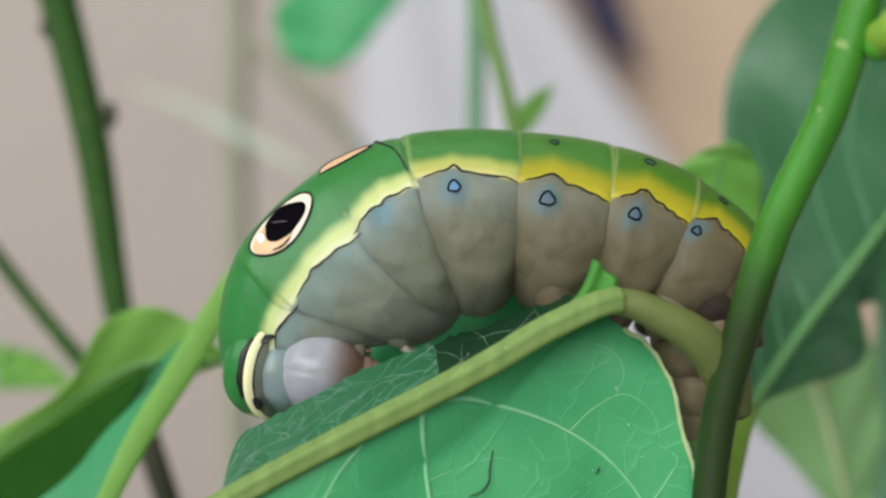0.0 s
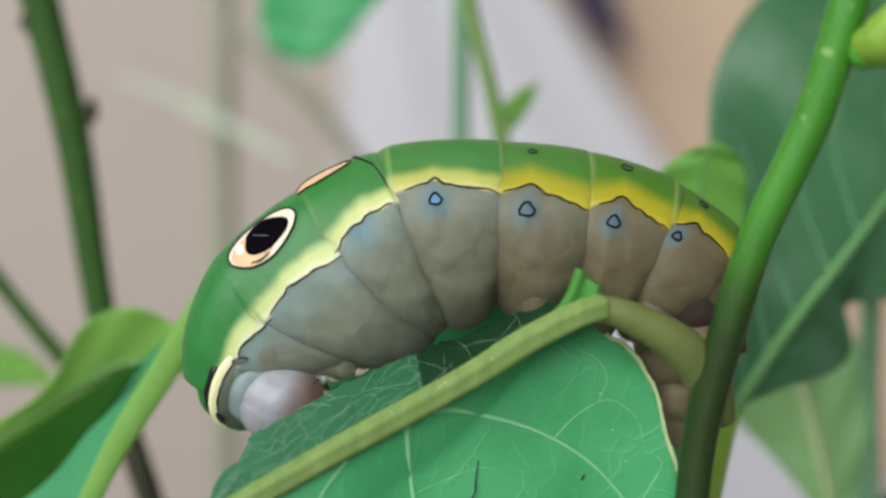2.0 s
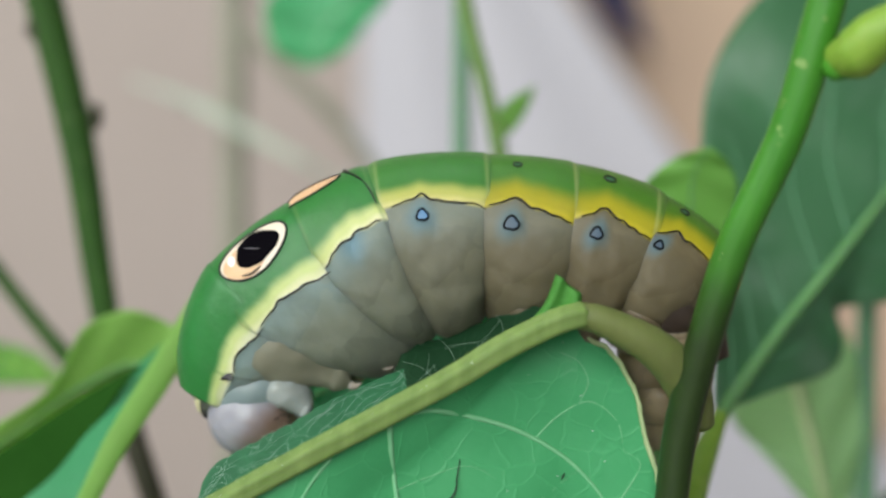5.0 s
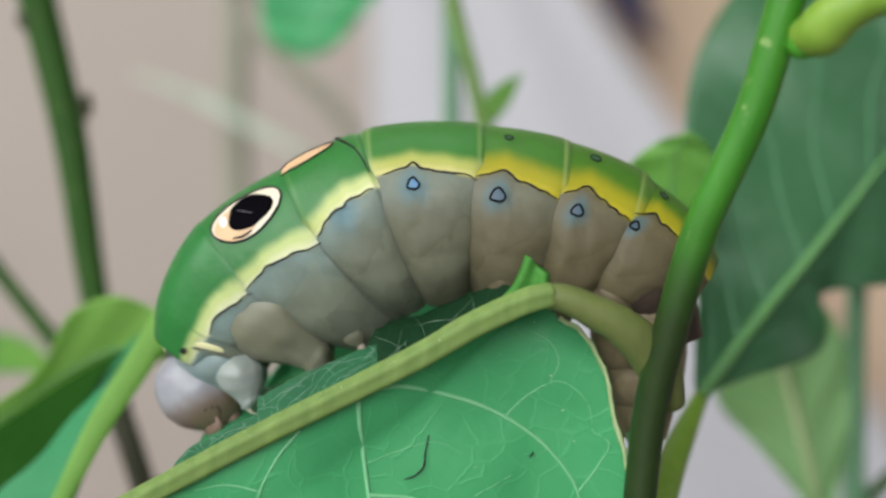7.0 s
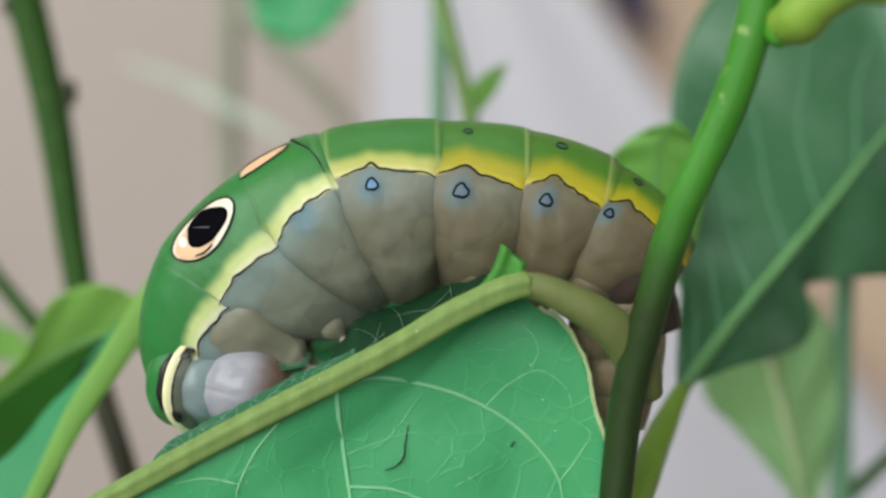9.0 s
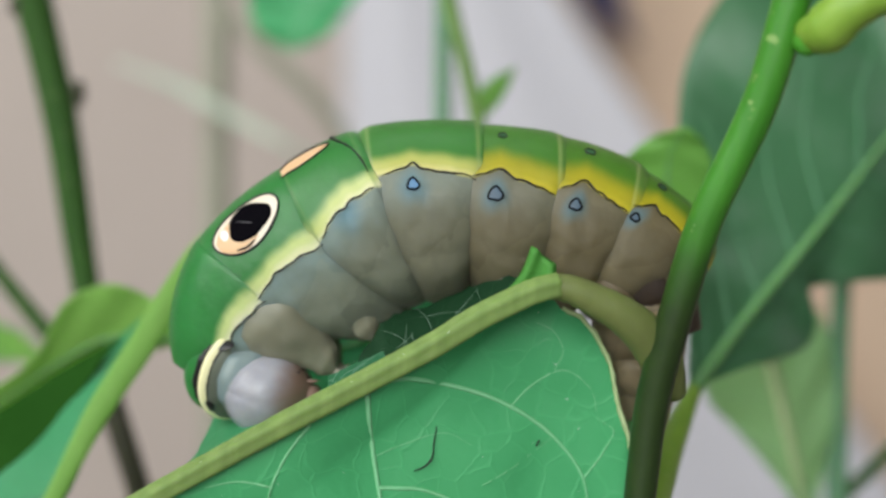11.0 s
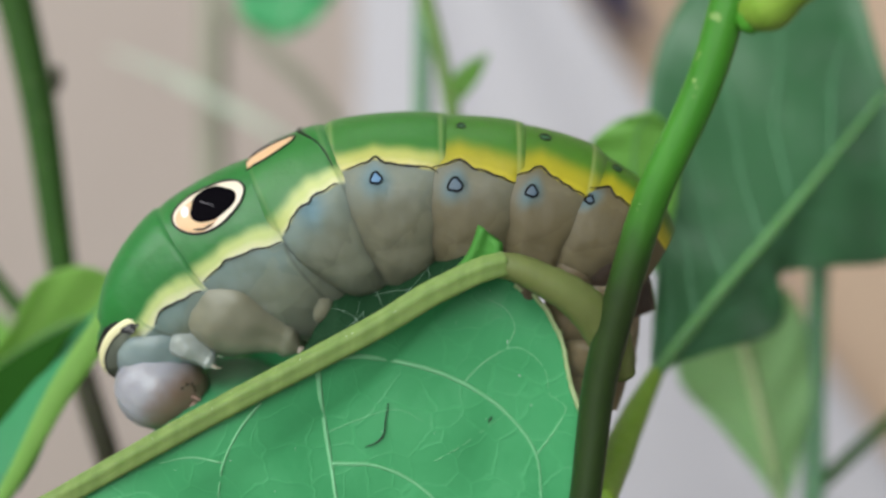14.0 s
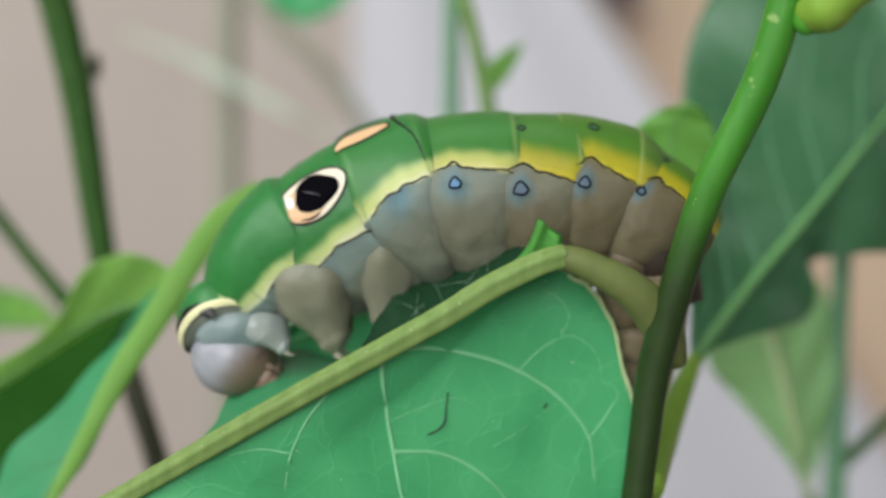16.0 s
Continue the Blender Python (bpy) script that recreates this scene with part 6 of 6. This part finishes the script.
    walk(RINGS["abdomen_ring_second"], [(t, pose(x, y, z, roll, turn, 0)) for t, x, y, z, roll, turn in [
        (0, -0.00171, 0.00000, 0.02143, 0.0, -3.4), (0.2, -0.00174, 0.00000, 0.02122, 0.0, -3.7), (0.3, -0.00177, 0.00000, 0.02107, 0.0, -3.9), 
        (0.5, -0.00181, 0.00000, 0.02086, 0.0, -4.2), (1, -0.00166, 0.00000, 0.02110, 0.0, -3.6), (1.4, -0.00165, 0.00000, 0.02146, 0.0, -4.3), 
        (1.5, -0.00166, 0.00000, 0.02154, 0.0, -4.5), (2, -0.00171, 0.00000, 0.02089, 0.0, -4.7), (2.5, -0.00161, 0.00000, 0.02142, 0.0, -4.1), 
        (2.7, -0.00174, 0.00000, 0.02105, 0.0, -5.3), (2.8, -0.00182, 0.00000, 0.02082, 0.0, -6.0), (3, -0.00195, 0.00000, 0.02045, 0.0, -7.1), 
        (3.6, -0.00178, 0.00001, 0.02051, 0.7, -6.7), (3.8, -0.00175, 0.00001, 0.02048, 0.9, -6.7), (4.5, -0.00155, 0.00002, 0.02054, 1.6, -6.2), 
        (4.7, -0.00153, 0.00002, 0.02050, 1.9, -6.2), (5.3, -0.00137, 0.00003, 0.02054, 2.5, -5.8), (5.35, -0.00136, 0.00003, 0.02054, 2.6, -5.7), 
        (5.5, -0.00132, 0.00003, 0.02053, 2.8, -5.8), (6, -0.00072, 0.00004, 0.02114, 3.1, -6.5), (6.5, -0.00034, 0.00004, 0.02191, 3.5, -4.4), 
        (6.8, -0.00011, 0.00005, 0.02181, 3.7, -4.1), (7, 0.00003, 0.00005, 0.02170, 3.9, -4.0), (7.5, -0.00112, 0.00005, 0.02051, 4.1, -8.1), 
        (8, -0.00144, 0.00005, 0.02097, 4.3, -6.9), (8.5, -0.00151, 0.00005, 0.02077, 4.5, -7.6), (9.1, -0.00127, 0.00006, 0.02085, 4.7, -7.0), 
        (9.3, -0.00120, 0.00006, 0.02084, 4.8, -6.9), (10, -0.00091, 0.00006, 0.02097, 5.1, -6.1), (10.2, -0.00084, 0.00006, 0.02100, 5.2, -5.8), 
        (10.8, -0.00061, 0.00007, 0.02107, 5.4, -5.2), (11, -0.00052, 0.00007, 0.02110, 5.5, -4.9), (11.5, -0.00016, 0.00007, 0.02150, 5.5, -4.7), 
        (11.75, 0.00006, 0.00007, 0.02108, 5.5, -5.3), (12, 0.00028, 0.00007, 0.02064, 5.5, -6.0), (12.5, -0.00019, 0.00007, 0.02042, 5.5, -7.2), 
        (13, -0.00005, 0.00007, 0.02081, 5.5, -6.2), (13.1, -0.00002, 0.00007, 0.02062, 5.6, -6.2), (13.5, 0.00008, 0.00007, 0.01982, 6.2, -6.7), 
        (14, 0.00061, 0.00008, 0.02005, 7.0, -6.5), (14.5, 0.00001, 0.00009, 0.01989, 7.7, -6.6), (15, 0.00064, 0.00011, 0.02020, 9.9, -7.8), 
        (15.5, 0.00091, 0.00012, 0.01978, 12.1, -9.3), (16, 0.00225, 0.00010, 0.01955, 10.0, -9.0), 
    ]])
    walk(RINGS["abdomen_ring_third"], [(t, pose(x, y, z, roll, turn, 0)) for t, x, y, z, roll, turn in [
        (0, 0.00569, 0.00000, 0.02122, 0.0, 4.4), (0.2, 0.00569, 0.00000, 0.02103, 0.0, 4.2), (0.3, 0.00569, 0.00000, 0.02093, 0.0, 4.1), 
        (0.5, 0.00569, 0.00000, 0.02074, 0.0, 3.9), (1, 0.00567, 0.00000, 0.02088, 0.0, 4.5), (1.4, 0.00558, 0.00000, 0.02129, 0.0, 4.4), 
        (1.5, 0.00556, 0.00000, 0.02139, 0.0, 4.4), (2, 0.00547, 0.00000, 0.02088, 0.0, 2.6), (2.5, 0.00551, 0.00000, 0.02127, 0.0, 3.7), 
        (2.7, 0.00545, 0.00000, 0.02104, 0.0, 2.7), (2.8, 0.00542, 0.00000, 0.02092, 0.0, 2.2), (3, 0.00536, 0.00000, 0.02070, 0.0, 1.2), 
        (3.6, 0.00545, 0.00000, 0.02066, 0.4, 1.3), (3.8, 0.00548, 0.00001, 0.02065, 0.6, 1.4), (4.5, 0.00559, 0.00001, 0.02061, 1.0, 1.7), 
        (4.7, 0.00562, 0.00001, 0.02060, 1.2, 1.7), (5.3, 0.00572, 0.00002, 0.02057, 1.6, 2.0), (5.35, 0.00573, 0.00002, 0.02056, 1.6, 2.0), 
        (5.5, 0.00575, 0.00002, 0.02056, 1.8, 2.1), (6, 0.00632, 0.00002, 0.02105, 2.0, 4.5), (6.5, 0.00651, 0.00002, 0.02161, 2.2, 5.3), 
        (6.8, 0.00670, 0.00002, 0.02147, 2.4, 5.7), (7, 0.00682, 0.00002, 0.02136, 2.4, 5.9), (7.5, 0.00613, 0.00002, 0.02075, 2.6, 1.1), 
        (8, 0.00583, 0.00003, 0.02102, 2.7, 1.8), (8.5, 0.00572, 0.00003, 0.02095, 2.8, 0.6), (9.1, 0.00585, 0.00003, 0.02095, 3.0, 1.0), 
        (9.3, 0.00589, 0.00003, 0.02094, 3.1, 1.1), (10, 0.00603, 0.00003, 0.02095, 3.2, 1.7), (10.2, 0.00607, 0.00003, 0.02095, 3.3, 1.8), 
        (10.8, 0.00619, 0.00003, 0.02095, 3.4, 2.2), (11, 0.00624, 0.00003, 0.02095, 3.5, 2.3), (11.5, 0.00640, 0.00003, 0.02126, 3.5, 3.4), 
        (11.75, 0.00659, 0.00003, 0.02092, 3.5, 2.8), (12, 0.00679, 0.00003, 0.02058, 3.5, 2.1), (12.5, 0.00646, 0.00003, 0.02055, 3.5, 0.3), 
        (13, 0.00651, 0.00003, 0.02080, 3.5, 1.4), (13.1, 0.00656, 0.00003, 0.02063, 3.6, 1.0), (13.5, 0.00674, 0.00004, 0.01996, 4.0, -0.6), 
        (14, 0.00714, 0.00004, 0.02015, 4.4, -0.3), (14.5, 0.00662, 0.00004, 0.02004, 4.9, -1.4), (15, 0.00701, 0.00005, 0.02039, 6.3, -2.0), 
        (15.5, 0.00720, 0.00006, 0.02005, 7.7, -3.0), (16, 0.00785, 0.00009, 0.01990, 9.0, -4.0), 
    ]])
    walk(RINGS["abdomen_ring_fourth"], [(t, pose(x, y, z, roll, turn, 0)) for t, x, y, z, roll, turn in [
        (0, 0.01235, 0.00000, 0.02017, 0.0, 15.3), (0.2, 0.01238, 0.00000, 0.02002, 0.0, 14.6), (0.3, 0.01240, 0.00000, 0.01995, 0.0, 14.2), 
        (0.5, 0.01243, 0.00000, 0.01981, 0.0, 13.5), (1, 0.01232, 0.00000, 0.01988, 0.0, 14.3), (1.4, 0.01216, 0.00000, 0.02023, 0.0, 15.4), 
        (1.5, 0.01211, 0.00000, 0.02032, 0.0, 15.6), (2, 0.01206, 0.00000, 0.02009, 0.0, 12.8), (2.5, 0.01218, 0.00000, 0.02034, 0.0, 13.6), 
        (2.7, 0.01214, 0.00000, 0.02022, 0.0, 12.8), (2.8, 0.01212, 0.00000, 0.02016, 0.0, 12.3), (3, 0.01207, 0.00000, 0.02005, 0.0, 11.5), 
        (3.6, 0.01212, 0.00000, 0.01999, 0.2, 11.5), (3.8, 0.01213, 0.00000, 0.01997, 0.3, 11.5), (4.5, 0.01219, 0.00001, 0.01990, 0.5, 11.7), 
        (4.7, 0.01220, 0.00001, 0.01988, 0.6, 11.7), (5.3, 0.01225, 0.00001, 0.01982, 0.8, 11.7), (5.35, 0.01225, 0.00001, 0.01981, 0.8, 11.7), 
        (5.5, 0.01226, 0.00001, 0.01980, 0.9, 11.8), (6, 0.01269, 0.00001, 0.01999, 1.0, 14.2), (6.5, 0.01274, 0.00001, 0.02037, 1.1, 16.7), 
        (6.8, 0.01286, 0.00001, 0.02024, 1.2, 16.4), (7, 0.01293, 0.00001, 0.02015, 1.3, 16.2), (7.5, 0.01258, 0.00001, 0.01998, 1.3, 12.3), 
        (8, 0.01243, 0.00001, 0.02016, 1.4, 12.8), (8.5, 0.01229, 0.00001, 0.02020, 1.5, 12.1), (9.1, 0.01234, 0.00001, 0.02017, 1.5, 12.2), 
        (9.3, 0.01236, 0.00001, 0.02016, 1.6, 12.3), (10, 0.01242, 0.00002, 0.02013, 1.7, 12.4), (10.2, 0.01244, 0.00002, 0.02012, 1.7, 12.5), 
        (10.8, 0.01248, 0.00002, 0.02009, 1.8, 12.7), (11, 0.01251, 0.00002, 0.02008, 1.8, 12.8), (11.5, 0.01245, 0.00002, 0.02027, 1.8, 14.2), 
        (11.75, 0.01259, 0.00002, 0.02002, 1.8, 13.4), (12, 0.01274, 0.00002, 0.01976, 1.8, 12.5), (12.5, 0.01260, 0.00002, 0.01992, 1.8, 10.6), 
        (13, 0.01257, 0.00002, 0.02005, 1.8, 11.8), (13.1, 0.01262, 0.00002, 0.01992, 1.8, 11.4), (13.5, 0.01284, 0.00002, 0.01944, 2.0, 9.6), 
        (14, 0.01314, 0.00002, 0.01961, 2.3, 9.4), (14.5, 0.01271, 0.00002, 0.01960, 2.5, 8.4), (15, 0.01287, 0.00003, 0.01992, 3.2, 8.8), 
        (15.5, 0.01297, 0.00003, 0.01969, 4.0, 6.6), (16, 0.01305, 0.00006, 0.02019, 5.0, 5.7), 
    ]])
    walk(RINGS["abdomen_ring_fifth"], [(t, pose(x, y, z, roll, turn, 0)) for t, x, y, z, roll, turn in [
        (0, 0.01720, 0.00000, 0.01819, 0.0, 31.0), (0.2, 0.01724, 0.00000, 0.01814, 0.0, 30.0), (0.3, 0.01727, 0.00000, 0.01812, 0.0, 29.5), 
        (0.5, 0.01731, 0.00000, 0.01807, 0.0, 28.5), (1, 0.01721, 0.00000, 0.01806, 0.0, 29.2), (1.4, 0.01704, 0.00000, 0.01825, 0.0, 30.7), 
        (1.5, 0.01700, 0.00000, 0.01829, 0.0, 31.1), (2, 0.01703, 0.00000, 0.01827, 0.0, 29.2), (2.5, 0.01719, 0.00000, 0.01845, 0.0, 28.9), 
        (2.7, 0.01717, 0.00000, 0.01841, 0.0, 28.1), (2.8, 0.01716, 0.00000, 0.01838, 0.0, 27.8), (3, 0.01714, 0.00000, 0.01835, 0.0, 27.0), 
        (3.6, 0.01717, 0.00000, 0.01829, 0.0, 27.0), (3.8, 0.01717, 0.00000, 0.01828, 0.0, 27.0), (4.5, 0.01719, 0.00000, 0.01821, 0.0, 26.9), 
        (4.7, 0.01720, 0.00000, 0.01820, 0.0, 26.9), (5.3, 0.01722, 0.00000, 0.01815, 0.0, 26.9), (5.35, 0.01722, 0.00000, 0.01814, 0.0, 26.9), 
        (5.5, 0.01722, 0.00000, 0.01813, 0.0, 26.8), (6, 0.01745, 0.00000, 0.01818, 0.0, 27.5), (6.5, 0.01739, 0.00000, 0.01826, 0.0, 31.7), 
        (6.8, 0.01744, 0.00000, 0.01819, 0.0, 31.3), (7, 0.01747, 0.00000, 0.01814, 0.0, 31.1), (7.5, 0.01738, 0.00000, 0.01819, 0.0, 28.5), 
        (8, 0.01734, 0.00000, 0.01828, 0.0, 29.3), (8.5, 0.01722, 0.00000, 0.01833, 0.0, 29.2), (9.1, 0.01723, 0.00000, 0.01830, 0.0, 29.2), 
        (9.3, 0.01724, 0.00000, 0.01830, 0.0, 29.2), (10, 0.01726, 0.00000, 0.01827, 0.0, 29.2), (10.2, 0.01727, 0.00000, 0.01826, 0.0, 29.2), 
        (10.8, 0.01728, 0.00000, 0.01824, 0.0, 29.2), (11, 0.01729, 0.00000, 0.01823, 0.0, 29.2), (11.5, 0.01713, 0.00000, 0.01830, 0.0, 30.5), 
        (11.75, 0.01722, 0.00000, 0.01816, 0.0, 29.5), (12, 0.01732, 0.00000, 0.01803, 0.0, 28.5), (12.5, 0.01732, 0.00000, 0.01823, 0.0, 27.8), 
        (13, 0.01728, 0.00000, 0.01825, 0.0, 28.7), (13.1, 0.01733, 0.00000, 0.01819, 0.0, 28.2), (13.5, 0.01752, 0.00000, 0.01792, 0.0, 26.6), 
        (14, 0.01773, 0.00000, 0.01806, 0.0, 26.9), (14.5, 0.01743, 0.00000, 0.01808, 0.0, 26.4), (15, 0.01744, 0.00000, 0.01826, 0.0, 27.6), 
        (15.5, 0.01749, 0.00000, 0.01819, 0.0, 25.7), (16, 0.01770, 0.00000, 0.01829, 0.0, 24.5), 
    ]])
    # the legs that hold the leaf: where their claws stand, in millimetres
    for name, rows, feet, at in (
            ("middle", middle_rows, [(0, -9.4, 9.9), (0.5, -9.4, 9.5), (2.5, -8.3, 10.6), (5.5, -8.0, 9.2), (11, -7.4, 7.9), (12.5, -6.0, 8.6), (14, -6.5, 8.1), (15, -7.4, 7.7), (16, -8.3, 6.0)], (1.4, -2.0)),
            ("hind", hind_rows, [(0, -6.0, 11.1), (0.5, -6.0, 10.9), (2.5, -5.7, 11.1), (5.5, -5.1, 10.7), (11, -4.1, 10.4), (12.5, -3.0, 10.4), (14, -3.6, 10.5), (15, -3.6, 9.7), (16, -4.4, 7.8)], (2.2, -2.2))):
        for side in (1, -1):
            walk(RINGS[name, side], [(t, pose(x, -0.0022 * side, z, 0, lean, 0)) for t, x, z, lean in leg_rows(rows, feet, at)])


motions()
